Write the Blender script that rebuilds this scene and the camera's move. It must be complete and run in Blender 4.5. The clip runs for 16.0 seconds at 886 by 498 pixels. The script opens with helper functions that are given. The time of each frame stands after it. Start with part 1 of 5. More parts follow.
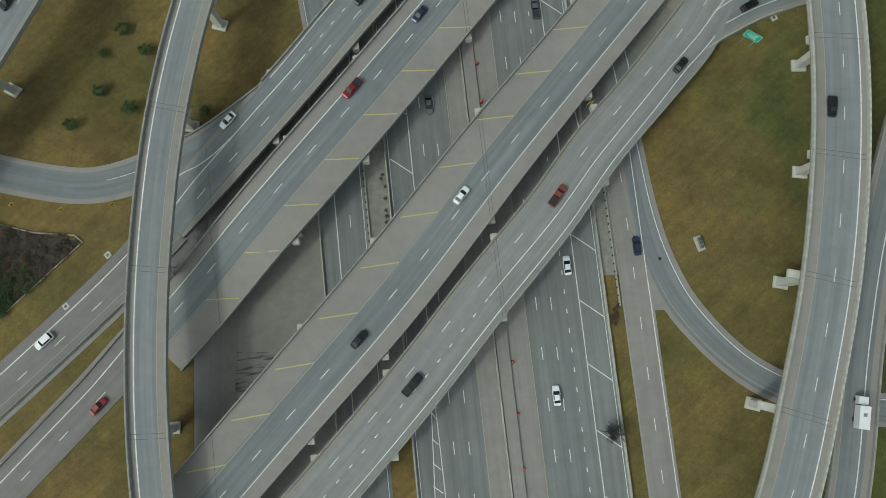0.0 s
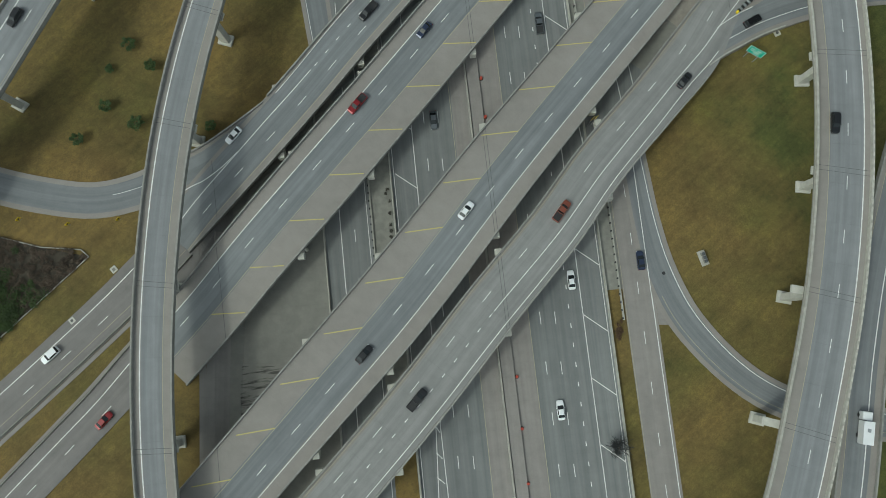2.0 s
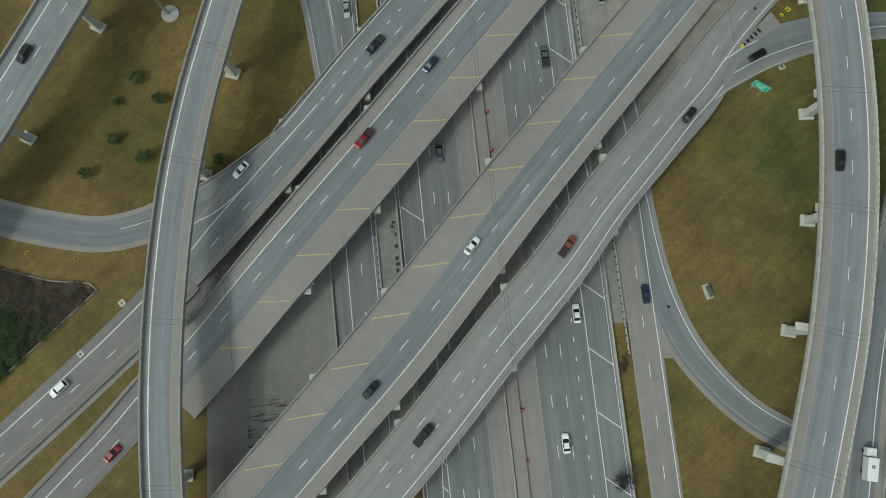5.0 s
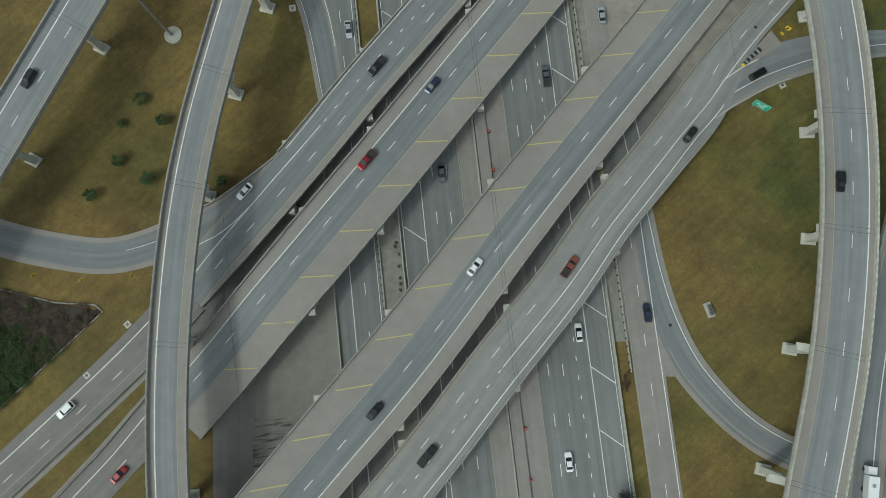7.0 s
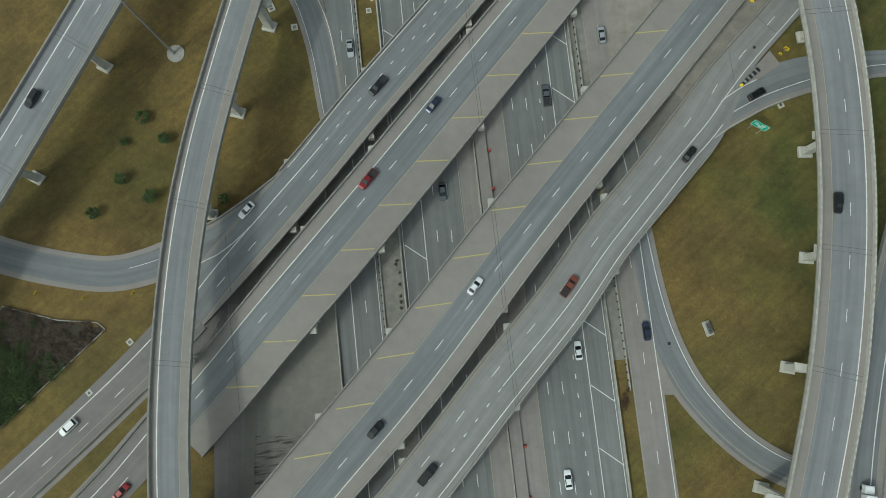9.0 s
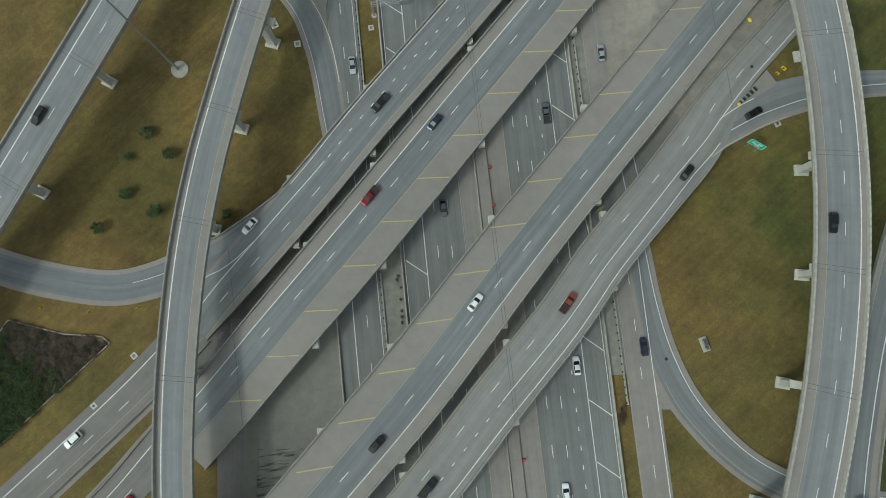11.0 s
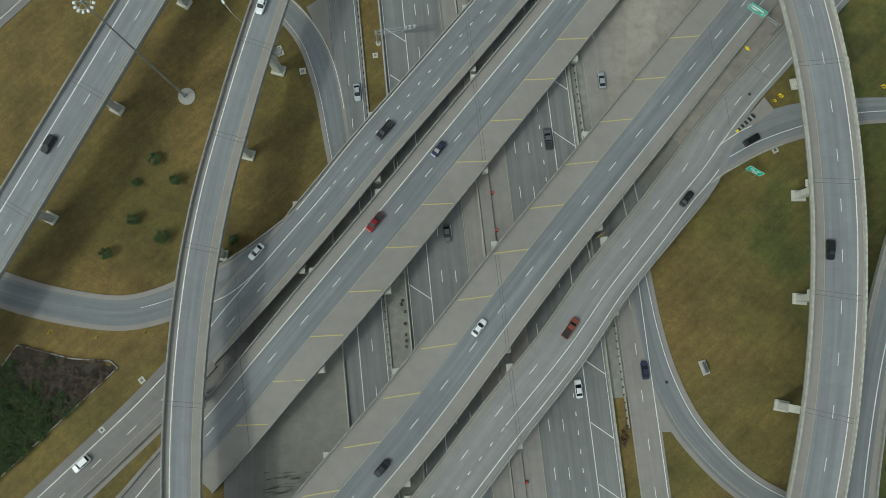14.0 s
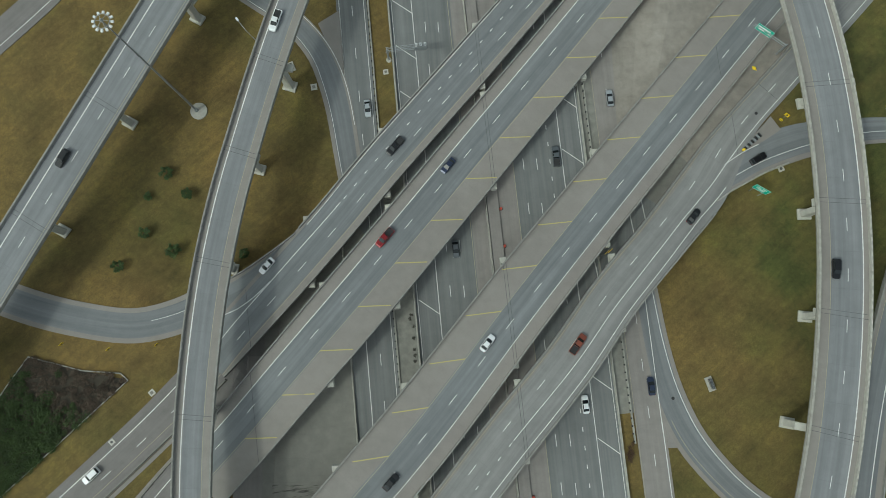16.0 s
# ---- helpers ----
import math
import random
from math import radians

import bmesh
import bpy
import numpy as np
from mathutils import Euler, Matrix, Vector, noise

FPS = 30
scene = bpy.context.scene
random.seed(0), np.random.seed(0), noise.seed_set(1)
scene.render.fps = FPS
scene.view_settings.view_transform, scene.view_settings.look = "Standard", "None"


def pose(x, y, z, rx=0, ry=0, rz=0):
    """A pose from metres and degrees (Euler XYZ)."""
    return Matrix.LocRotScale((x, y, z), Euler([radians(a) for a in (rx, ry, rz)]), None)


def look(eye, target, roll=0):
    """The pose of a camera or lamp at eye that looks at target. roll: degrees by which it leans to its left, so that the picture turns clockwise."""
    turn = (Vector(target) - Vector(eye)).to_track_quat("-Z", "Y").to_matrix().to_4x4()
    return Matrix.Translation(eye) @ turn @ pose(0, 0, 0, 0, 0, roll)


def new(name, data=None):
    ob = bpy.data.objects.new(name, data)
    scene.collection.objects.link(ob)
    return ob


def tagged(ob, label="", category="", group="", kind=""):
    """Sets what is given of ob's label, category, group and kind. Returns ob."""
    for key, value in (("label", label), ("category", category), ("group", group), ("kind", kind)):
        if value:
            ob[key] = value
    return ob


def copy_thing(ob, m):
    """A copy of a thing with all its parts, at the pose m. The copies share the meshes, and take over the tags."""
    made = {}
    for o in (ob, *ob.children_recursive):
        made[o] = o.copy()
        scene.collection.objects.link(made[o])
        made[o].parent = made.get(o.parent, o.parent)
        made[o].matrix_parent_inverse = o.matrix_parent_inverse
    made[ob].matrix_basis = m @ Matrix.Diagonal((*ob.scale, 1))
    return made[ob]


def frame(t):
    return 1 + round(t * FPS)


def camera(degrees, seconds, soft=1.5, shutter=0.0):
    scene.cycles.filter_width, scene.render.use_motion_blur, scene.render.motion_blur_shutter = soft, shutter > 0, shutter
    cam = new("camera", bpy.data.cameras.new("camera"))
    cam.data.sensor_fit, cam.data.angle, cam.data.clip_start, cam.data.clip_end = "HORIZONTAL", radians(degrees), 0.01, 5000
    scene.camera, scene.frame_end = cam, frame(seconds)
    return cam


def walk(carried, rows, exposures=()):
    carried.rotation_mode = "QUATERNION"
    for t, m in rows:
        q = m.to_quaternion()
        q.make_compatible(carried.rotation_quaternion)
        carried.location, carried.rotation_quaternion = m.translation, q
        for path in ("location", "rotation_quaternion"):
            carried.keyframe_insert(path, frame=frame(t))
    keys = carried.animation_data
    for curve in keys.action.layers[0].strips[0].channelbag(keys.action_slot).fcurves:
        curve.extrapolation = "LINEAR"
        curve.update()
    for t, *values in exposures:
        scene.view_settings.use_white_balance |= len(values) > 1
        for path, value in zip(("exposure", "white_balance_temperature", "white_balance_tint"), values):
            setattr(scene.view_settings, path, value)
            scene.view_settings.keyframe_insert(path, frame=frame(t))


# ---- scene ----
cam = camera(59.7, 16.0, soft=0.6)
PATH = [
    (0, (0.314, -1.915, 188.337), (0.305, -1.7, 186.349), -2.5),
    (0.5, (0.192, -1.499, 188.541), (0.181, -1.281, 186.552), -2.7),
    (1, (0.047, -0.99, 188.785), (0.035, -0.77, 186.798), -3.1),
    (1.5, (-0.123, -0.325, 189.047), (-0.137, -0.101, 187.06), -3.4),
    (2, (-0.3, 0.52, 189.325), (-0.314, 0.746, 187.337), -3.6),
    (2.5, (-0.495, 1.56, 189.561), (-0.51, 1.788, 187.574), -3.6),
    (3, (-0.689, 2.737, 189.838), (-0.705, 2.966, 187.852), -4.0),
    (3.5, (-0.863, 4.067, 190.103), (-0.88, 4.297, 188.116), -4.2),
    (4, (-1.023, 5.55, 190.37), (-1.04, 5.779, 188.383), -4.3),
    (6.5, (-1.617, 13.433, 192.782), (-1.639, 13.647, 190.794), -5.8),
    (7, (-1.657, 14.72, 193.132), (-1.679, 14.932, 191.143), -6.2),
    (7.5, (-1.654, 15.791, 193.53), (-1.677, 16.004, 191.541), -6.3),
    (8, (-1.672, 16.754, 193.947), (-1.694, 16.968, 191.959), -6.1),
    (8.5, (-1.728, 17.684, 194.383), (-1.749, 17.9, 192.394), -6.0),
    (9, (-1.847, 18.673, 194.837), (-1.868, 18.89, 192.849), -5.7),
    (11.5, (-2.798, 24.134, 198.444), (-2.811, 24.343, 196.455), -3.5),
    (12, (-3.012, 25.072, 198.93), (-3.023, 25.281, 196.941), -3.0),
    (12.5, (-3.275, 25.865, 199.471), (-3.284, 26.078, 197.483), -2.5),
    (13, (-3.618, 26.575, 200.068), (-3.626, 26.79, 198.079), -2.1),
    (13.5, (-4.036, 27.245, 200.689), (-4.043, 27.464, 198.701), -1.7),
    (14, (-4.517, 27.879, 201.309), (-4.522, 28.102, 199.321), -1.3),
    (14.5, (-5.07, 28.481, 201.904), (-5.075, 28.708, 199.917), -1.0),
    (15, (-5.729, 28.969, 202.452), (-5.734, 29.2, 200.465), -0.7),
    (15.5, (-6.41, 29.367, 202.947), (-6.414, 29.603, 200.961), -0.5),
    (16, (-7.037, 29.747, 203.273), (-7.04, 29.989, 201.287), -0.3),
]
walk(cam, [(t, look(eye, target, roll)) for t, eye, target, roll in PATH], exposures=((0.0, 0.24, 6170, -7.0), (16.0, 0.24, 6170, -7.0)))

# ---- light ----
SUN_EL, SUN_AZ = radians(52), radians(235)      # azimuth clockwise from +y
world = bpy.data.worlds.new("sky")
scene.world = world
world.use_nodes = True
wn = world.node_tree
sky = wn.nodes.new("ShaderNodeTexSky")
sky.sky_type, sky.sun_disc = "NISHITA", False
sky.sun_elevation, sky.sun_rotation = SUN_EL, SUN_AZ
sky.dust_density, sky.ozone_density = 4.0, 0.6
pale = wn.nodes.new("ShaderNodeHueSaturation")
pale.inputs["Saturation"].default_value = 0.35
wn.links.new(sky.outputs[0], pale.inputs["Color"])
wn.links.new(pale.outputs[0], wn.nodes["Background"].inputs[0])
wn.nodes["Background"].inputs[1].default_value = 0.113
lamp = bpy.data.lights.new("sun", "SUN")
lamp.energy, lamp.angle, lamp.color = 0.6, radians(4), (1.0, 0.96, 0.9)
sun = new("sun", lamp)
sun_dir = Vector((math.sin(SUN_AZ) * math.cos(SUN_EL), math.cos(SUN_AZ) * math.cos(SUN_EL), math.sin(SUN_EL)))
sun.matrix_world = look(sun_dir * 400, (0, 0, 0))


# ---- materials ----
def node(tree, kind, **given):
    n = tree.nodes.new(kind)
    for k, v in given.items():
        n.inputs[k].default_value = v
    return n


def ramp(tree, fac, stops):
    n = tree.nodes.new("ShaderNodeValToRGB")
    while len(n.color_ramp.elements) < len(stops):
        n.color_ramp.elements.new(0.5)
    for e, (at, c) in zip(n.color_ramp.elements, stops):
        e.position, e.color = at, (*c, 1)
    tree.links.new(fac, n.inputs[0])
    return n.outputs[0]


def mixed(tree, fac, a, b, mode="MIX"):
    n = tree.nodes.new("ShaderNodeMix")
    n.data_type, n.blend_type = "RGBA", mode
    for sock, v in ((n.inputs[0], fac), (n.inputs[6], a), (n.inputs[7], b)):
        if isinstance(v, bpy.types.NodeSocket):
            tree.links.new(v, sock)
        else:
            sock.default_value = v if isinstance(v, (int, float)) else (*v, 1)
    return n.outputs[2]


def noise_tex(tree, vec, scale, detail=4.0, rough=0.6, stretch=None):
    if stretch:
        m = node(tree, "ShaderNodeMapping", Scale=stretch)
        tree.links.new(vec, m.inputs[0])
        vec = m.outputs[0]
    n = node(tree, "ShaderNodeTexNoise", Scale=scale, Detail=detail, Roughness=rough)
    tree.links.new(vec, n.inputs["Vector"])
    return n.outputs["Fac"]


def blank(name, rough=0.85, metal=0.0):
    m = bpy.data.materials.new(name)
    m.use_nodes = True
    b = m.node_tree.nodes["Principled BSDF"]
    b.inputs["Roughness"].default_value, b.inputs["Metallic"].default_value = rough, metal
    return m, m.node_tree, b


def relief(tree, bsdf, height, strength=0.3, distance=0.02):
    n = node(tree, "ShaderNodeBump", Strength=strength, Distance=distance)
    tree.links.new(height, n.inputs["Height"])
    tree.links.new(n.outputs[0], bsdf.inputs["Normal"])


def plain(name, colour, rough=0.6, metal=0.0, vary=0.12, scale=1.5):
    m, t, b = blank(name, rough, metal)
    co = t.nodes.new("ShaderNodeTexCoord").outputs["Object"]
    n = noise_tex(t, co, scale, 5)
    lo, hi = [tuple(max(0, c * (1 + s * vary)) for c in colour) for s in (-1, 1)]
    t.links.new(ramp(t, n, [(0.25, lo), (0.75, hi)]), b.inputs["Base Color"])
    return m


def pavement_mat(name, colour, streak=0.0, stain=0.25, joint=0.0, patch=0.12):
    """Road surface. UV holds metres across and along the road."""
    m, t, b = blank(name, 0.88)
    uv = t.nodes.new("ShaderNodeUVMap").outputs[0]
    pos = t.nodes.new("ShaderNodeNewGeometry").outputs["Position"]
    big = noise_tex(t, pos, 0.035, 3, 0.6)
    mid = noise_tex(t, pos, 0.35, 5, 0.65)
    fine = noise_tex(t, pos, 6.0, 4, 0.7)
    base = ramp(t, big, [(0.3, tuple(c * (1 - patch) for c in colour)), (0.7, tuple(c * (1 + patch) for c in colour))])
    col = mixed(t, 1.0, base, ramp(t, mid, [(0.3, (1 - stain * 0.6,) * 3), (0.7, (1.0, 1.0, 1.0))]), "MULTIPLY")
    col = mixed(t, 1.0, col, ramp(t, fine, [(0.25, (0.9, 0.9, 0.9)), (0.75, (1.07, 1.07, 1.07))]), "MULTIPLY")
    if streak:
        s = noise_tex(t, uv, 1.0, 3, 0.55, (0.55, 0.012, 1))
        s2 = noise_tex(t, uv, 1.0, 2, 0.5, (1.6, 0.03, 1))
        col = mixed(t, 1.0, col, ramp(t, s, [(0.3, (1 - streak, 1 - streak, 1 - 0.9 * streak)), (0.65, (1.04, 1.04, 1.05))]), "MULTIPLY")
        col = mixed(t, 0.6, col, ramp(t, s2, [(0.3, (1 - streak * 0.7,) * 3), (0.7, (1.06, 1.06, 1.06))]), "MULTIPLY")
    if joint:
        sep = t.nodes.new("ShaderNodeSeparateXYZ")
        t.links.new(uv, sep.inputs[0])
        w = node(t, "ShaderNodeMath")
        w.operation = "FRACT"
        d = node(t, "ShaderNodeMath")
        d.operation = "DIVIDE"
        t.links.new(sep.outputs[1], d.inputs[0])
        d.inputs[1].default_value = joint
        t.links.new(d.outputs[0], w.inputs[0])
        j = ramp(t, w.outputs[0], [(0.0, (0.8, 0.8, 0.8)), (0.02, (1, 1, 1))])
        col = mixed(t, 0.6, col, j, "MULTIPLY")
    t.links.new(col, b.inputs["Base Color"])
    relief(t, b, fine, 0.25, 0.01)
    return m


LANE = pavement_mat("worn_lane_concrete", (0.222, 0.232, 0.236), 0.26, 0.2, 0.0, 0.08)
SHOULDER = pavement_mat("shoulder_concrete", (0.27, 0.249, 0.229), 0.0, 0.2, 4.6, 0.07)
RAMP = pavement_mat("ramp_concrete", (0.25, 0.257, 0.262), 0.22, 0.2, 9.0, 0.07)
GROUND_LANE = pavement_mat("ground_lane_concrete", (0.205, 0.212, 0.206), 0.22, 0.2, 4.6, 0.1)
PALE = pavement_mat("pale_tan_concrete", (0.265, 0.245, 0.228), 0.08, 0.25, 4.6, 0.06)
ROADTAN = pavement_mat("worn_tan_concrete", (0.21, 0.197, 0.185), 0.12, 0.25, 4.6, 0.08)
DRAMP = pavement_mat("bridge_ramp_concrete", (0.272, 0.268, 0.258), 0.2, 0.22, 9.0, 0.07)
SLOPE = pavement_mat("slope_paving", (0.228, 0.221, 0.198), 0.0, 0.35, 6.0, 0.1)
TANPAVE = pavement_mat("bleached_tan_paving", (0.3, 0.272, 0.238), 0.0, 0.5, 4.6, 0.16)
CONC = plain("barrier_concrete", (0.36, 0.35, 0.31), 0.85, 0, 0.2, 0.8)
# For weathered concrete; its dark tone also puts shade into the east apron.
CONC_DARK = plain("weathered_shaded_concrete", (0.22, 0.215, 0.19), 0.88, 0, 0.25, 0.5)
EDGE = plain("weathered_parapet_concrete", (0.265, 0.26, 0.24), 0.85, 0, 0.22, 0.7)
PIER = plain("pier_concrete", (0.47, 0.46, 0.41), 0.85, 0, 0.14, 0.6)
WHITE = plain("white_line_paint", (0.66, 0.66, 0.64), 0.6, 0, 0.3, 1.2)
YELLOW = plain("yellow_line_paint", (0.47, 0.40, 0.14), 0.6, 0, 0.3, 2.0)
OLDYELLOW = plain("faded_yellow_paint", (0.335, 0.305, 0.225), 0.7, 0, 0.2, 2.0)
TAR = plain("joint_sealant", (0.1, 0.1, 0.097), 0.7, 0, 0.3, 3.0)
STEEL = plain("galvanised_steel", (0.34, 0.36, 0.37), 0.5, 0.6, 0.12, 2.0)
GREEN = plain("green_sign_sheet", (0.0, 0.36, 0.23), 0.8, 0, 0.06, 1.0)
SIGNWHITE = plain("white_sign_sheet", (0.8, 0.8, 0.8), 0.45, 0, 0.03, 1.0)
SIGNYELLOW = plain("yellow_sign_sheet", (0.85, 0.62, 0.02), 0.45, 0, 0.05, 1.0)
BLACK = plain("black_rubber", (0.025, 0.025, 0.026), 0.75, 0, 0.2, 3.0)
ORANGE = plain("red_barrel_plastic", (0.42, 0.06, 0.035), 0.5, 0, 0.15, 3.0)
LEAF = plain("leaf_green", (0.045, 0.077, 0.018), 0.7, 0, 0.5, 1.2)
BRUSH = plain("dry_brush", (0.085, 0.063, 0.045), 0.9, 0, 0.5, 0.35)
THICKET = plain("dark_thicket_leaf", (0.036, 0.06, 0.013), 0.8, 0, 0.5, 0.4)
BARK = plain("bark", (0.09, 0.07, 0.05), 0.9, 0, 0.3, 3.0)
LAMPGLASS = plain("lamp_lens", (0.75, 0.76, 0.78), 0.3, 0, 0.05, 1.0)

# grass: tan, brown and green patches; greener towards the east; mower streaks along the roads
GRASS, t, b = blank("dormant_grass", 0.95)
pos = t.nodes.new("ShaderNodeNewGeometry").outputs["Position"]
patch = noise_tex(t, pos, 0.028, 5, 0.62)
blotch = noise_tex(t, pos, 0.09, 5, 0.65)
tuft = noise_tex(t, pos, 0.6, 6, 0.75)
blade = noise_tex(t, pos, 4.0, 4, 0.8)
axes = t.nodes.new("ShaderNodeSeparateXYZ")
t.links.new(pos, axes.inputs[0])
east = node(t, "ShaderNodeMapRange", **{"From Min": 58.0, "From Max": 100.0, "To Min": 0.0, "To Max": 0.28})
t.links.new(axes.outputs[0], east.inputs["Value"])
wet = node(t, "ShaderNodeMath")
wet.operation = "ADD"
t.links.new(patch, wet.inputs[0])
t.links.new(east.outputs[0], wet.inputs[1])
hue = ramp(t, wet.outputs[0], [(0.36, (0.168, 0.118, 0.041)), (0.5, (0.138, 0.104, 0.036)), (0.66, (0.116, 0.1, 0.031)), (0.8, (0.072, 0.082, 0.022))])
col = mixed(t, 0.9, hue, ramp(t, blotch, [(0.3, (0.62, 0.6, 0.58)), (0.5, (0.95, 0.95, 0.95)), (0.72, (1.3, 1.26, 1.15))]), "MULTIPLY")
col = mixed(t, 1.0, col, ramp(t, tuft, [(0.25, (0.72, 0.7, 0.68)), (0.75, (1.25, 1.24, 1.2))]), "MULTIPLY")
turned = node(t, "ShaderNodeMapping", Rotation=(0, 0, radians(-43)))
t.links.new(pos, turned.inputs[0])
mow = noise_tex(t, turned.outputs[0], 1.0, 4, 0.7, (0.03, 0.6, 1))
col = mixed(t, 0.4, col, ramp(t, mow, [(0.33, (0.68, 0.7, 0.68)), (0.67, (1.32, 1.3, 1.2))]), "MULTIPLY")
col = mixed(t, 0.9, col, ramp(t, blade, [(0.25, (0.62, 0.62, 0.62)), (0.75, (1.4, 1.38, 1.3))]), "MULTIPLY")
t.links.new(col, b.inputs["Base Color"])
relief(t, b, blade, 0.7, 0.08)


# ---- building helpers ----
def mesh_from(name, verts, faces, mats=(), idx=None, uvs=None, smooth=False):
    me = bpy.data.meshes.new(name)
    me.from_pydata([tuple(v) for v in verts], [], faces)
    for m in mats:
        me.materials.append(m)
    if idx:
        me.polygons.foreach_set("material_index", idx)
    if uvs:
        layer = me.uv_layers.new(name="UVMap")
        flat = [c for f in faces for i in f for c in uvs[i]]
        layer.data.foreach_set("uv", flat)
    if smooth:
        me.shade_smooth()
    me.update()
    return me


def empty(name, at=(0, 0, 0), label="", category="", group="", kind=""):
    ob = new(name)
    ob.location = at
    return tagged(ob, label, category, group, kind)


def part(name, data, mat, parent, label=""):
    if isinstance(data, bmesh.types.BMesh):
        me = bpy.data.meshes.new(name)
        data.to_mesh(me)
        data.free()
        data = me
    if mat and not data.materials:
        data.materials.append(mat)
    ob = new(name, data)
    if parent:
        ob.parent = parent
        # parts are given in world metres
        ob.matrix_parent_inverse = parent_world(parent).inverted()
    return tagged(ob, label)


def parent_world(ob):
    m = ob.matrix_basis.copy()
    if ob.parent:
        m = parent_world(ob.parent) @ ob.matrix_parent_inverse @ m
    return m


def box(sx, sy, sz, m=None, bevel=0.0, bm=None):
    """A box standing on z = 0, centred in x and y, then moved by m."""
    bm = bm or bmesh.new()
    made = bmesh.ops.create_cube(bm, size=1.0, matrix=(m or Matrix()) @ Matrix.Translation((0, 0, sz / 2)) @ Matrix.Diagonal((sx, sy, sz, 1)))
    if bevel:
        edges = list({e for v in made["verts"] for e in v.link_edges})
        bmesh.ops.bevel(bm, geom=edges, offset=bevel, segments=1, affect="EDGES")
    return bm


def rod(a, b, r0, r1=None, n=8, bm=None):
    bm = bm or bmesh.new()
    a, b = Vector(a), Vector(b)
    d = b - a
    m = Matrix.Translation((a + b) / 2) @ d.to_track_quat("Z", "Y").to_matrix().to_4x4()
    bmesh.ops.create_cone(bm, cap_ends=True, segments=n, radius1=r0, radius2=r0 if r1 is None else r1, depth=d.length, matrix=m)
    return bm


def smoothstep(x):
    x = min(1.0, max(0.0, x))
    return x * x * (3 - 2 * x)


def height(x, y):
    """Natural ground: flat, with the approach embankments south-west and north-east."""
    west = 4.3 * smoothstep((-50 - x) / 10) * smoothstep((64 - y) / 24)
    east = 2.4 * smoothstep((x - 42 - max(0.0, 100 - y) * 0.45) / 11) * smoothstep((y - 62) / 22)
    return west + east


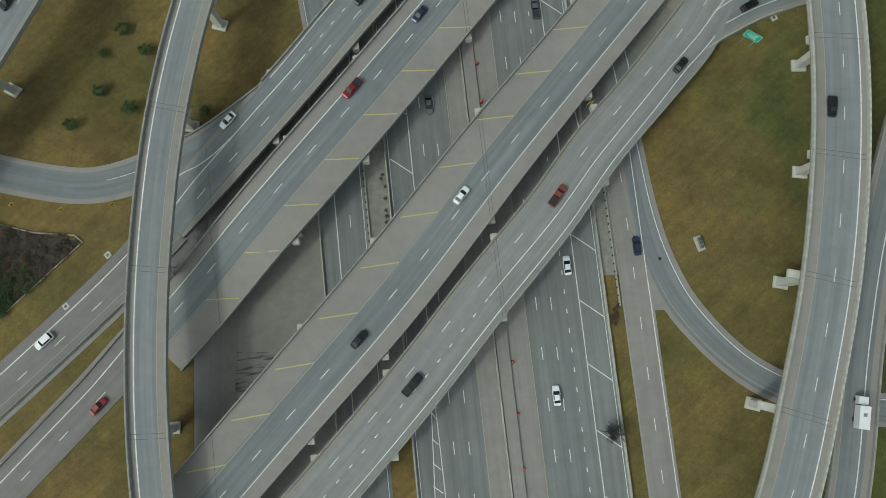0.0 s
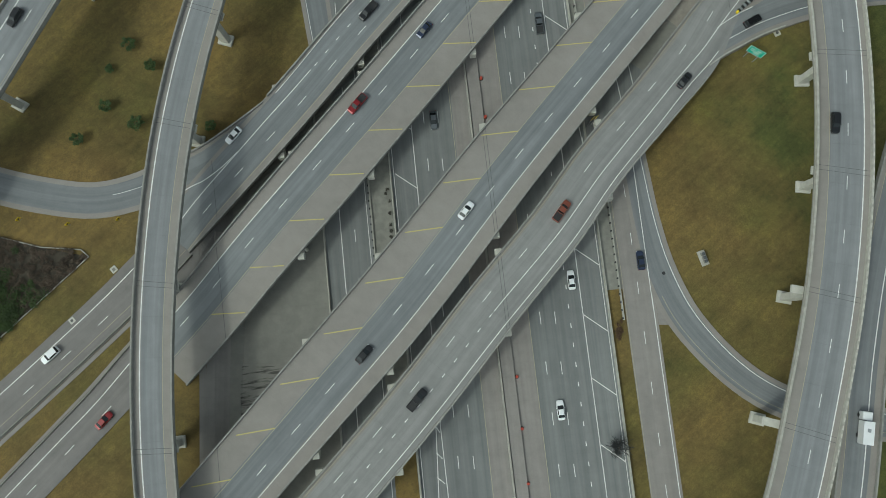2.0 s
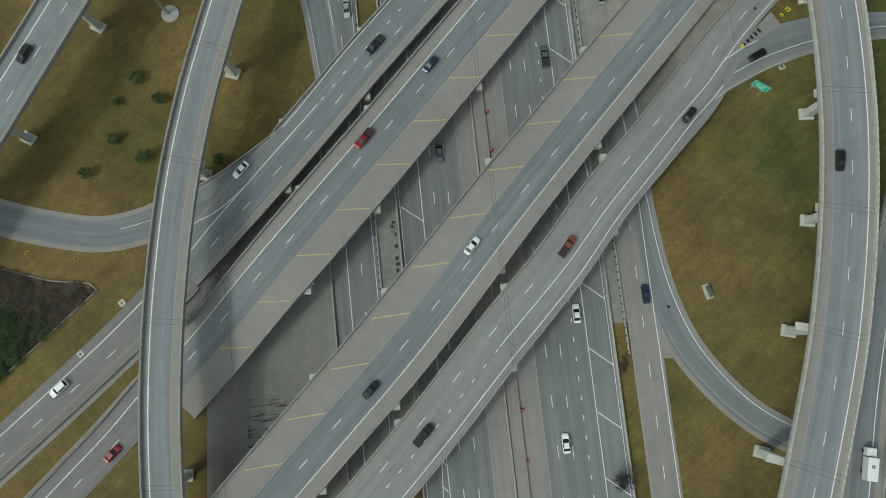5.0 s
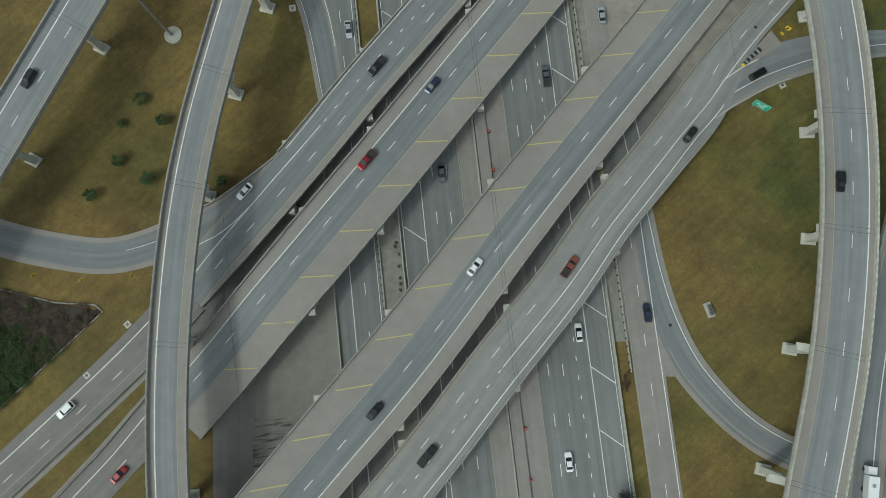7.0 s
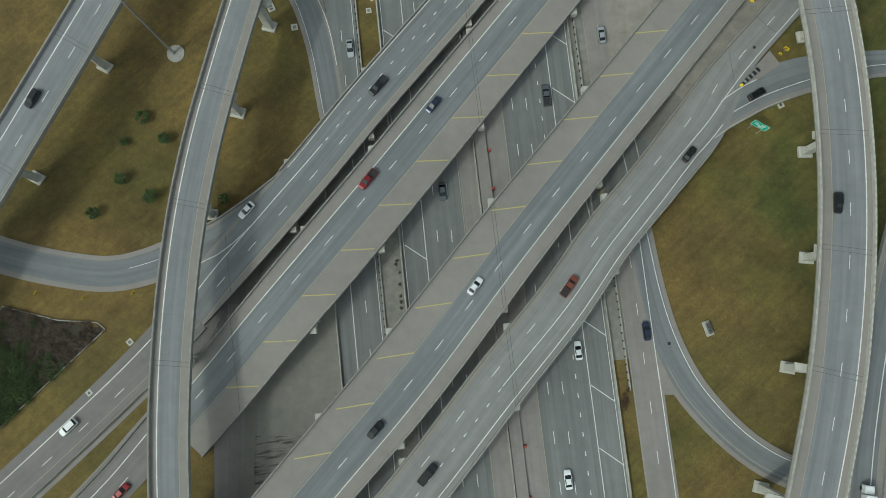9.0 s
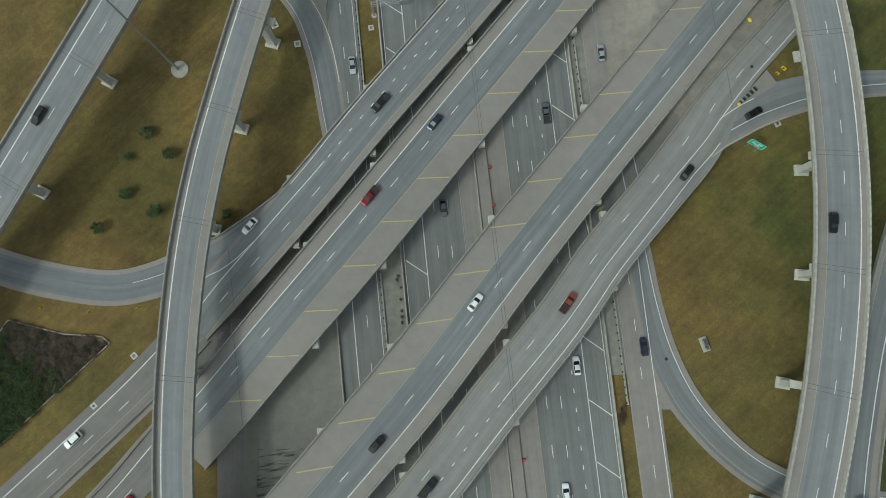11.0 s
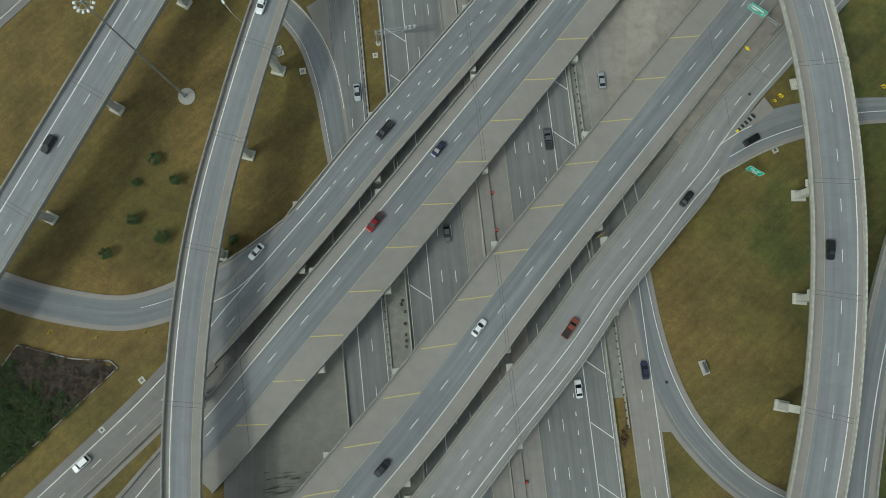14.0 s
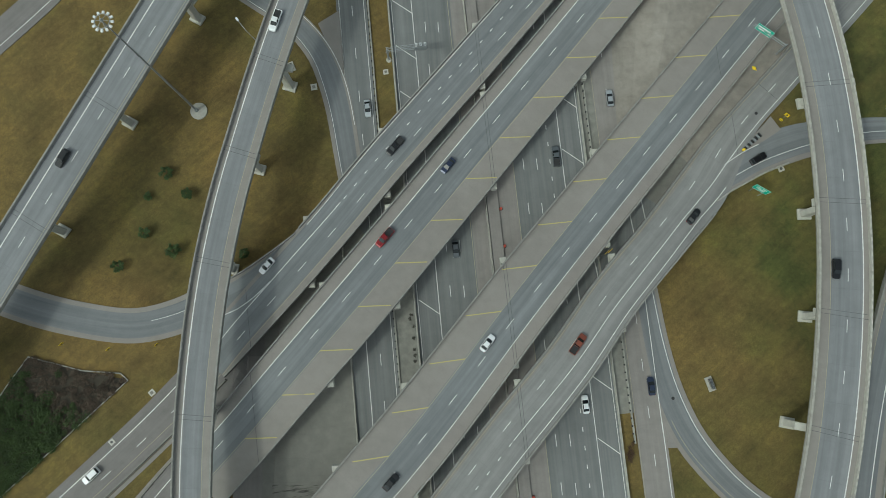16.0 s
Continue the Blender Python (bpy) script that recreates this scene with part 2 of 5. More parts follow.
class Road:
    """An alignment through stations (x, y, z, width); z None lies on the ground."""

    def __init__(self, stations, step=2.5):
        pts = [np.array([x, y, height(x, y) + 0.12 if z is None else z, w], float) for x, y, z, w in stations]
        self.on_ground = all(s[2] is None for s in stations)
        ext = [2 * pts[0] - pts[1], *pts, 2 * pts[-1] - pts[-2]]
        fine = []
        for p0, p1, p2, p3 in zip(ext, ext[1:], ext[2:], ext[3:]):
            n = max(2, int(np.hypot(*(p2 - p1)[:2]) / step))
            t0, t1 = 0.0, np.hypot(*(p1 - p0)[:2]) ** 0.5
            t2 = t1 + np.hypot(*(p2 - p1)[:2]) ** 0.5
            t3 = t2 + np.hypot(*(p3 - p2)[:2]) ** 0.5
            for k in range(n):
                q = t1 + (t2 - t1) * k / n
                a1 = (t1 - q) / (t1 - t0) * p0 + (q - t0) / (t1 - t0) * p1
                a2 = (t2 - q) / (t2 - t1) * p1 + (q - t1) / (t2 - t1) * p2
                a3 = (t3 - q) / (t3 - t2) * p2 + (q - t2) / (t3 - t2) * p3
                b1 = (t2 - q) / (t2 - t0) * a1 + (q - t0) / (t2 - t0) * a2
                b2 = (t3 - q) / (t3 - t1) * a2 + (q - t1) / (t3 - t1) * a3
                fine.append((t2 - q) / (t2 - t1) * b1 + (q - t1) / (t2 - t1) * b2)
        fine.append(pts[-1])
        self.p = np.array(fine)
        d = np.gradient(self.p[:, :2], axis=0)
        d /= np.linalg.norm(d, axis=1)[:, None]
        self.d, self.n = d, np.stack([d[:, 1], -d[:, 0]], 1)      # n points to the right
        self.s = np.concatenate([[0], np.cumsum(np.linalg.norm(np.diff(self.p[:, :2], axis=0), axis=1))])
        self.length = self.s[-1]

    def at(self, s, off, lift=0.0):
        p = [np.interp(s, self.s, self.p[:, k]) for k in range(3)]
        n = [np.interp(s, self.s, self.n[:, k]) for k in range(2)]
        x, y = p[0] + n[0] * off, p[1] + n[1] * off
        z = height(x, y) + 0.12 if self.on_ground else p[2]
        return Vector((x, y, z + lift))

    def width(self, s):
        return float(np.interp(s, self.s, self.p[:, 3]))

    def frame_at(self, s, off, lift=0.0):
        a, b = self.at(s - 0.5, off, lift), self.at(s + 0.5, off, lift)
        d = (b - a).normalized()
        x = d.cross(Vector((0, 0, 1))).normalized()
        z = x.cross(d)
        m = Matrix((x, d, z)).transposed().to_4x4()
        m.translation = self.at(s, off, lift)
        return m

    def where(self, x, y):
        k = int(np.argmin((self.p[:, 0] - x) ** 2 + (self.p[:, 1] - y) ** 2))
        v = np.array([x, y]) - self.p[k, :2]
        return self.s[k] + float(v @ self.d[k]), float(v @ self.n[k])

    def samples(self, s0=None, s1=None):
        s0, s1 = 0.0 if s0 is None else max(0.0, s0), self.length if s1 is None else min(self.length, s1)
        return [s0, *[s for s in self.s if s0 + 0.2 < s < s1 - 0.2], s1]

    def loft(self, name, section, mats, idx=None, s0=None, s1=None, closed=True, caps=True):
        """Sweep section(s) -> [(offset, lift), ...] along the road."""
        ss = self.samples(s0, s1)
        verts, uvs, faces, mi = [], [], [], []
        for s in ss:
            sec = section(s)
            for off, lift in sec:
                verts.append(self.at(s, off, lift))
                uvs.append((off, s))
        k = len(sec)
        for i in range(len(ss) - 1):
            for j in range(k if closed else k - 1):
                a, b2 = i * k + j, i * k + (j + 1) % k
                faces.append((a, b2, b2 + k, a + k))
                mi.append(idx[j] if idx else 0)
        if closed and caps:
            faces.append(tuple(range(k - 1, -1, -1)))
            faces.append(tuple(range((len(ss) - 1) * k, len(ss) * k)))
            mi += [0, 0]
        return mesh_from(name, verts, faces, mats, mi, uvs)

    def strip(self, name, off, width, mat, lift=0.03, s0=None, s1=None):
        """A painted line: off may be a function of s."""
        f = off if callable(off) else (lambda s: off)
        return self.loft(name, lambda s: [(f(s) - width / 2, lift), (f(s) + width / 2, lift)], [mat], s0=s0, s1=s1, closed=False)


def slab_section(zones, thick):
    """zones: [(edge offset fractions or functions)...] -> top points left to right, then the underside."""
    def sec(s):
        top = [(z(s), 0.0) for z in zones]
        return top + [(zones[-1](s), -thick), (zones[0](s), -thick)]
    return sec


DASH = {}


def dash_mesh(length, width, mat):
    key = (length, width, mat.name)
    if key not in DASH:
        DASH[key] = mesh_from("lane_dash", [(-width / 2, -length / 2, 0), (width / 2, -length / 2, 0), (width / 2, length / 2, 0), (-width / 2, length / 2, 0)], [(0, 1, 2, 3)], [mat])
    return DASH[key]


def dashes(road, parent, off, period=12.19, length=3.05, width=0.17, mat=None, s0=0.0, s1=None, phase=0.0, lift=0.035, name="lane_dash"):
    s1 = s1 or road.length
    f = off if callable(off) else (lambda s: off)
    s = s0 + phase
    while s < s1:
        part_at(name, dash_mesh(length, width, mat or WHITE), road.frame_at(s, f(s), lift), parent)
        s += period


def part_at(name, me, m, parent):
    ob = new(name, me)
    ob.parent = parent
    ob.matrix_parent_inverse = parent_world(parent).inverted()
    ob.matrix_basis = m
    return ob


def barrier_section(off, h=0.85, foot=0.42, head=0.2, side=1):
    def sec(s):
        o = off(s) if callable(off) else off
        return [(o - foot / 2, -0.05), (o - head / 2 - 0.04, h * 0.35), (o - head / 2, h), (o + head / 2, h), (o + head / 2 + 0.04, h * 0.35), (o + foot / 2, -0.05)]
    return sec


# ---- ground ----
def axis(near):
    far = [-3000, -1500, -700, -350, -220]
    return far + list(np.arange(-160, near, 3.0)) + [-v for v in reversed(far)]


gx, gy = axis(161), axis(221)
verts = [(x, y, height(x, y) - 0.12) for y in gy for x in gx]
faces = [(j * len(gx) + i, j * len(gx) + i + 1, (j + 1) * len(gx) + i + 1, (j + 1) * len(gx) + i) for j in range(len(gy) - 1) for i in range(len(gx) - 1)]
ground = tagged(new("ground", mesh_from("ground", verts, faces, [GRASS], smooth=True)), "dormant tan and green mown roadside grass", "grass", kind="structure")

# the freeway corridor: u runs across it, v = y; x = u - 0.11 v
SKEW = -0.11
Y0, Y1 = -160.0, 330.0


def lane_x(u, y):
    """The western carriageway and frontage road spread a little less than the eastern side."""
    return u + SKEW * y + 0.0093 * y * min(1.0, max(0.0, (10 - u) / 8))


def lane_road(u, width, z=0.0, y0=Y0, y1=Y1):
    return Road([(lane_x(u, y), y, z, width) for y in np.linspace(y0, y1, 9)], step=8)


def flat_road(name, u0, u1, mat, label, z=0.0, y0=Y0, y1=Y1, category="road", zones=()):
    r = lane_road((u0 + u1) / 2, u1 - u0, z, y0, y1)
    w, mid = (u1 - u0) / 2, (u0 + u1) / 2
    cuts = [-w] + [c - mid for c, _ in zones] + [w]
    mats = [mat] + [m for _, m in zones]
    ob = new(name, r.loft(name, lambda s: [(c, 0) for c in cuts] + [(w, -0.3), (-w, -0.3)], mats, list(range(len(mats))) + [0, 0, 0]))
    return tagged(ob, label, category, kind="structure"), r


paving, _ = flat_road("pavement_west", -60, -28.4, SLOPE, "stained grey concrete paving under the overpasses", -0.04, -160, 44, "pavement")
frontage_west, fw = flat_road("road_frontage_west", -28.4, -16.6, GROUND_LANE, "grey concrete frontage road with white lines", y1=72)
frontage_nw, _ = flat_road("road_frontage_northwest", -25.0, -16.6, GROUND_LANE, "grey concrete frontage road beside a merging ramp", y0=72)
road_south, rs = flat_road("road_freeway_southbound", -10.9, 11.5, GROUND_LANE, "worn grey concrete freeway carriageway", zones=((6.4, PALE),))
road_north, rn = flat_road("road_freeway_northbound", 14.6, 39.4, PALE, "worn grey concrete freeway carriageway with white lane lines", zones=((19.9, GROUND_LANE),))
frontage_east, fe = flat_road("road_frontage_east", 43.7, 51.3, PALE, "pale grey concrete frontage road")
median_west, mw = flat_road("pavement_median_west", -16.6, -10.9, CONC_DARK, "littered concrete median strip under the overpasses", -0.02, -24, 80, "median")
# Dark colour here also stands in for the shade between the decks.
apron_east, _ = flat_road("pavement_apron_east", 52.0, 58.5, CONC_DARK, "concrete apron under the overpasses, shade put into its dark grey", -0.03, 57, 86, "pavement")
median_east, me_ = flat_road("pavement_median_east", 39.4, 43.7, CONC_DARK, "concrete strip beside the freeway barrier", -0.02, 12, 330, "median")


def painted(parent, road_u, pieces):
    """pieces: (kind, u, y0, y1, width, material)"""
    for kind, u, y0, y1, width, mat in pieces:
        r = lane_road(u, 1, 0.0, y0, y1)
        if kind == "line":
            part("lane_line", r.strip("lane_line", 0, width, mat), None, parent)
        elif kind == "dash":
            dashes(r, parent, 0, period=12.17, mat=mat, width=width)
        elif kind == "dot":
            dashes(r, parent, 0, period=4.73, length=1.1, mat=mat, width=width)


painted(frontage_west, 0, [("line", -24.25, -60, 72, 0.2, WHITE), ("dash", -20.8, -59.4, 70, 0.17, WHITE), ("line", -17.4, -60, 72, 0.15, WHITE)])
painted(frontage_nw, 0, [("line", -24.25, 72, 330, 0.2, WHITE), ("dash", -20.7, 72, 200, 0.17, WHITE), ("line", -17.4, 72, 330, 0.15, WHITE)])
painted(road_south, 0, [("line", 6.4, -120, 330, 0.15, OLDYELLOW), ("dash", 2.7, -65.7, 190, 0.18, WHITE), ("dash", -0.95, -65.7, 190, 0.18, WHITE),
                        ("line", -4.25, -20, 330, 0.2, WHITE), ("line", -9.8, -60, 330, 0.14, WHITE)])
painted(road_north, 0, [("line", 19.85, -120, 330, 0.15, OLDYELLOW), ("dash", 22.65, -67.5, 190, 0.18, WHITE), ("dash", 26.3, -67.5, 190, 0.18, WHITE),
                        ("dot", 29.9, -67.3, 190, 0.22, WHITE), ("line", 33.2, -120, 330, 0.2, WHITE), ("line", 38.8, -120, 330, 0.15, WHITE)])
painted(frontage_east, 0, [("dash", 47.5, -60.2, 200, 0.17, WHITE), ("line", 50.6, -120, 46, 0.22, WHITE), ("line", 43.9, -120, 330, 0.12, OLDYELLOW)])

# hatch marks on the shoulders
def hatch(parent, u0, u1, ys, rise, mat=WHITE, width=0.2):
    for y in ys:
        a, b = Vector((lane_x(u0, y), y, 0.035)), Vector((lane_x(u1, y + rise), y + rise, 0.035))
        d = (b - a)
        m = Matrix.Translation((a + b) / 2) @ pose(0, 0, 0, 0, 0, math.degrees(math.atan2(d.y, d.x)) - 90)
        part_at("hatch_line", dash_mesh(round(d.length, 1), width, mat), m, parent)


hatch(road_north, 33.4, 38.9, [-56, -40.6, -25.2, -9.5, 5.8, 22, 37.5, 82, 97.5, 113], -4.1)
hatch(road_south, -9.5, -4.3, [41, 56, 71, 97.7, 110.6, 123.6], -3.7)
# gore between the freeway and its exit
for ua, ub, uc in ((-5.2, -6.8, -10.0), (-4.6, -4.5, -4.3)):
    r = Road([(ua + SKEW * -14, -14, 0, 1), (ub + SKEW * -38, -38, 0, 1), (uc + SKEW * -85, -85, 0, 1)])
    part("lane_line", r.strip("lane_line", 0, 0.2, WHITE), None, road_south)
for y, ua in ((-21.1, -5.4), (-27.1, -6.0), (-32.8, -6.4), (-38.2, -6.8)):
    hatch(road_south, ua, -4.6, [y], -1.1 - 0.25 * (-4.6 - ua))


def wall_run(name, u, h, foot, head, y0, y1, label, mat=CONC, category="barrier"):
    r = lane_road(u, 1, 0.0, y0, y1)
    return tagged(new(name, r.loft(name, barrier_section(0, h, foot, head), [mat])), label, category, kind="structure")


wall_run("barrier_west", -28.5, 0.9, 0.6, 0.3, -120, 66, "grey concrete traffic barrier beside the frontage road")
wall_run("barrier_median_west", -10.6, 0.9, 0.6, 0.3, -160, 330, "grey concrete traffic barrier at the freeway edge")
wall_run("barrier_east", 39.6, 0.9, 0.6, 0.3, -160, 330, "pale concrete barrier between freeway and grass strip")
wall_run("barrier_median_edge", 11.35, 0.95, 0.55, 0.25, -160, 330, "pale concrete median barrier")
r = lane_road(13.2, 3)
tagged(new("median_strip", r.loft("median_strip", lambda s: [(-1.6, -0.1), (-1.5, 0.55), (1.5, 0.6), (1.65, -0.1)], [PALE])), "raised pale concrete median between carriageways", "median", kind="structure")

# roads on grade, west side
def grade_road(name, stations, label, zones=None, depth=0.5, left=0):
    road = Road(stations)
    me = road.loft(name, lambda s: [(road.width(s) * k, 0.0) for k in (-0.5, -0.36, -0.2, 0, 0.2, 0.36, 0.5)] + [(road.width(s) * 0.5, -depth), (road.width(s) * -0.5, -depth)],
                   [SHOULDER if zones else ROADTAN, LANE if zones else ROADTAN], [left, 1, 1, 1, 1, 0, 0, 0, 0])
    return tagged(new(name, me), label, "road", kind="structure"), road


def edge(road, k, inset):
    return lambda s: k * (road.width(s) / 2 - inset)


road_sw, rsw = grade_road("road_southwest_upper", [(-250, -150, None, 10.5), (-150, -57, None, 10.5), (-109, -19.3, None, 10.5), (-93.5, -4.6, None, 10.5), (-80, 8.6, None, 10.5), (-70.5, 18.5, None, 11), (-66, 23.5, None, 11)], "pale concrete road rising towards the overpass")
part("lane_line", rsw.strip("lane_line", edge(rsw, -1, 2.35), 0.22, WHITE), None, road_sw)
dashes(rsw, road_sw, 0.9, period=11.75, s0=215.7 - 18 * 11.75)
part("lane_line", rsw.strip("lane_line", edge(rsw, 1, 2.4), 0.14, OLDYELLOW), None, road_sw)
part("kerb", rsw.loft("kerb", barrier_section(edge(rsw, 1, 0.4), 0.75, 0.5, 0.25), [CONC_DARK]), None, road_sw)
part("verge", rsw.loft("verge", lambda s: [(5.4, -0.03), (5.9, -0.03), (6.4, -0.03), (6.4, -0.4), (5.4, -0.4)], [PALE], s1=rsw.length - 9), None, road_sw, "tan concrete strip")
road_sw2, rsw2 = grade_road("road_southwest_lower", [(-260, -205, None, 10), (-150, -92, None, 10), (-107, -43, None, 10), (-90, -24.5, None, 10), (-82, -15.8, None, 10), (-74.5, -7, None, 10.5), (-67, 1.5, None, 11)], "pale concrete road leaving the overpass")
part("lane_line", rsw2.strip("lane_line", edge(rsw2, -1, 3.2), 0.22, WHITE), None, road_sw2)
dashes(rsw2, road_sw2, 1.4, period=12.3, s0=259.7 - 21 * 12.3)
part("kerb", rsw2.loft("kerb", barrier_section(edge(rsw2, -1, 0.4), 0.75, 0.5, 0.25), [CONC_DARK]), None, road_sw2)
part("verge", rsw2.loft("verge", lambda s: [(-5.7, -0.03), (-5.1, -0.03), (-5.1, -0.4), (-5.7, -0.4)], [PALE]), None, road_sw2, "tan concrete strip")
loop_w, rlw = grade_road("road_loop_west", [(-230, 95, None, 9), (-160, 60, None, 9), (-130, 44.5, None, 9), (-114.5, 38.5, None, 9), (-100, 35, None, 9), (-86, 33.6, None, 9), (-75, 36.2, None, 9.2), (-67, 40, None, 9.4)], "curved grey concrete loop ramp", True)
part("lane_line", rlw.strip("lane_line", -0.75, 0.12, WHITE, s0=rlw.length - 16, s1=rlw.length - 6), None, loop_w)
loop_e, rle = grade_road("road_loop_east", [(44.5, 52, None, 6.5), (46.2, 42, None, 6.8), (48.4, 29, None, 7.4), (51.3, 17.5, None, 8.2), (56.3, 6.5, None, 8.4), (62, -1, None, 8.2), (68.7, -7.7, None, 8), (75.5, -12.6, None, 8), (84, -16.4, None, 8), (100, -20, None, 8), (160, -23, None, 8)], "curved grey concrete slip road crossing grass", True)
part("lane_line", rle.strip("lane_line", edge(rle, -1, 1.5), 0.2, WHITE), None, loop_e)
part("lane_line", rle.strip("lane_line", edge(rle, 1, 2.1), 0.14, OLDYELLOW, s0=42), None, loop_e)
fork = Road([(lane_x(50.5, y), y, 0.15, 1) for y in (7, 20, 33, 50)])
part("lane_line", fork.strip("lane_line", 0, 0.2, WHITE), None, loop_e)
loop_nw, rnw = grade_road("road_loop_northwest", [(-110, 150, None, 7), (-75, 134, None, 7), (-58, 123.5, None, 7), (-51.6, 119.2, None, 7), (-46.4, 114.6, None, 7), (-41.2, 107.8, None, 7.2), (-37.8, 100, None, 7.6), (-35.6, 92, None, 7.4), (-33, 78, None, 7), (-31, 66, None, 6)], "curved grey concrete slip road joining a frontage road", True)
part("lane_line", rnw.strip("lane_line", edge(rnw, -1, 0.4), 0.18, WHITE, s1=103), None, loop_nw)
part("lane_line", rnw.strip("lane_line", edge(rnw, 1, 1.3), 0.14, WHITE), None, loop_nw)
road_far, rfar = grade_road("road_northwest", [(-200, 50, None, 8), (-143.5, 99.5, None, 8.5), (-129, 113, None, 8.5), (-115, 127.5, None, 8.5), (-97, 150, None, 9), (-66, 200, None, 9)], "pale concrete ramp at grade")
part("lane_line", rfar.strip("lane_line", edge(rfar, 1, 2), 0.2, WHITE), None, road_far)
loop_ne, rne = grade_road("road_loop_northeast", [(62, 69.5, 4.45, 7), (66, 73, 4.2, 8), (70, 75.6, 3.95, 8.6), (76, 79.3, 3.5, 9.4), (84, 82.7, 3.0, 9.8), (91, 84.6, 2.7, 9.2), (109, 87, 2.55, 7), (140, 85, 2.5, 8), (220, 70, 2.5, 8)], "curved grey slip road leaving beside a green sign", True, 3.0, 1)
part("lane_line", rne.strip("lane_line", edge(rne, 1, 3.2), 0.18, WHITE), None, loop_ne)
part("kerb", rne.loft("kerb", barrier_section(edge(rne, 1, 0.2), 0.6, 0.5, 0.3), [CONC], s1=24), None, loop_ne)


# ---- bridges ----
def bridge(name, stations, zones, mats, label, thick=0.45, girder=1.9, parapet=(0.32, 0.9), spans=None, pmat=None):
    """zones: offsets that part the surface from the left edge to the right edge; mats: material of each zone."""
    road = Road(stations)
    top = empty(name, road.at(road.length / 2, 0), label, "bridge", kind="")
    half = lambda k: (lambda s: k * road.width(s) / 2)
    cuts = [half(-1)] + [(lambda s, z=z: max(-road.width(s) / 2 + 0.1, min(road.width(s) / 2 - 0.1, z))) for z in zones] + [half(1)]
    used = list(dict.fromkeys(mats))
    idx = [used.index(m) for m in mats]
    used2 = used + [CONC_DARK]
    part("deck", road.loft("deck", slab_section(cuts, thick), used2, idx + [len(used)] * 3), None, top)
    for k in (-1, 1):
        s0, s1 = (spans or {}).get(k, (None, None))
        if s0 == s1 and s0 is not None:
            continue
        part("parapet", road.loft("parapet", barrier_section(edge(road, k, parapet[0] / 2 + 0.05), parapet[1], parapet[0] + 0.1, parapet[0]), [pmat or EDGE], s0=s0, s1=s1), None, top)
    n = max(2, round(road.width(road.length / 2) / 3.2))
    for i in range(n):
        f = (i + 0.5) / n * 2 - 1
        part("girder", road.loft("girder", lambda s: [(f * (road.width(s) / 2 - 0.9) - 0.35, -thick - girder), (f * (road.width(s) / 2 - 0.9) - 0.35, -thick + 0.02), (f * (road.width(s) / 2 - 0.9) + 0.35, -thick + 0.02), (f * (road.width(s) / 2 - 0.9) + 0.35, -thick - girder)], [CONC_DARK]), None, top)
    return top, road


def joint(top, road, s, skew_dir, width=0.1, pair=(-0.55, 0.55)):
    """A pair of sealed joints across the deck, along skew_dir."""
    for ds in pair:
        pts = []
        c = road.at(s + ds, 0)
        for k in (-1, 1):
            w = road.width(s) / 2 - 0.4
            d = Vector(road.d[int(np.argmin(abs(road.s - s)))].tolist() + [0])
            nrm = Vector((d.y, -d.x, 0))
            reach = w / max(0.3, abs(Vector((*skew_dir, 0)).normalized().dot(nrm)))
            e = Vector((*skew_dir, 0)).normalized() * reach * k
            ss = s + ds + e.dot(d)
            pts.append(road.at(ss, e.dot(nrm), 0.045))
        a, b = pts
        side = (b - a).cross(Vector((0, 0, 1))).normalized() * width / 2
        n = 8
        vs, fs = [], []
        for i in range(n + 1):
            q = a.lerp(b, i / n)
            so = road.where(q.x, q.y)
            q = road.at(so[0], so[1], 0.045)
            vs += [q - side, q + side]
        fs = [(2 * i, 2 * i + 1, 2 * i + 3, 2 * i + 2) for i in range(n)]
        part("expansion_joint", mesh_from("expansion_joint", vs, fs, [TAR]), None, top)


def hammer_pier(top, road, s, col=(2.2, 1.7), cap_w=None, footing=3.6, drop=1.95, off=0.0):
    m = road.frame_at(s, off)
    flat = Matrix.Translation((m.translation.x, m.translation.y, 0)) @ pose(0, 0, 0, 0, 0, math.degrees(math.atan2(m[1][1], m[0][1])) - 90)
    g = height(m.translation.x, m.translation.y) - 0.15
    ztop = m.translation.z - drop
    w = cap_w or road.width(s) * 0.47
    pier = part("pier", box(col[0], col[1], ztop - 1.4 - g, flat @ Matrix.Translation((0, 0, g)), 0.08), PIER, top, "pale concrete hammerhead pier")
    bm = bmesh.new()
    prof = [(-w, ztop), (w, ztop), (w, ztop - 0.8), (col[0] / 2, ztop - 2.0), (-col[0] / 2, ztop - 2.0), (-w, ztop - 0.8)]
    rings = [[bm.verts.new(flat @ Vector((x, y, z))) for x, z in prof] for y in (-col[1] / 2 - 0.06, col[1] / 2 + 0.06)]
    bm.faces.new(rings[0]), bm.faces.new(list(reversed(rings[1])))
    for i in range(6):
        bm.faces.new((rings[0][i], rings[1][i], rings[1][(i + 1) % 6], rings[0][(i + 1) % 6]))
    bmesh.ops.recalc_face_normals(bm, faces=bm.faces)
    part("pier_cap", bm, PIER, pier)
    part("footing", box(footing, footing * 0.8, 0.75, flat @ Matrix.Translation((0, 0, g)), 0.06), PIER, pier)


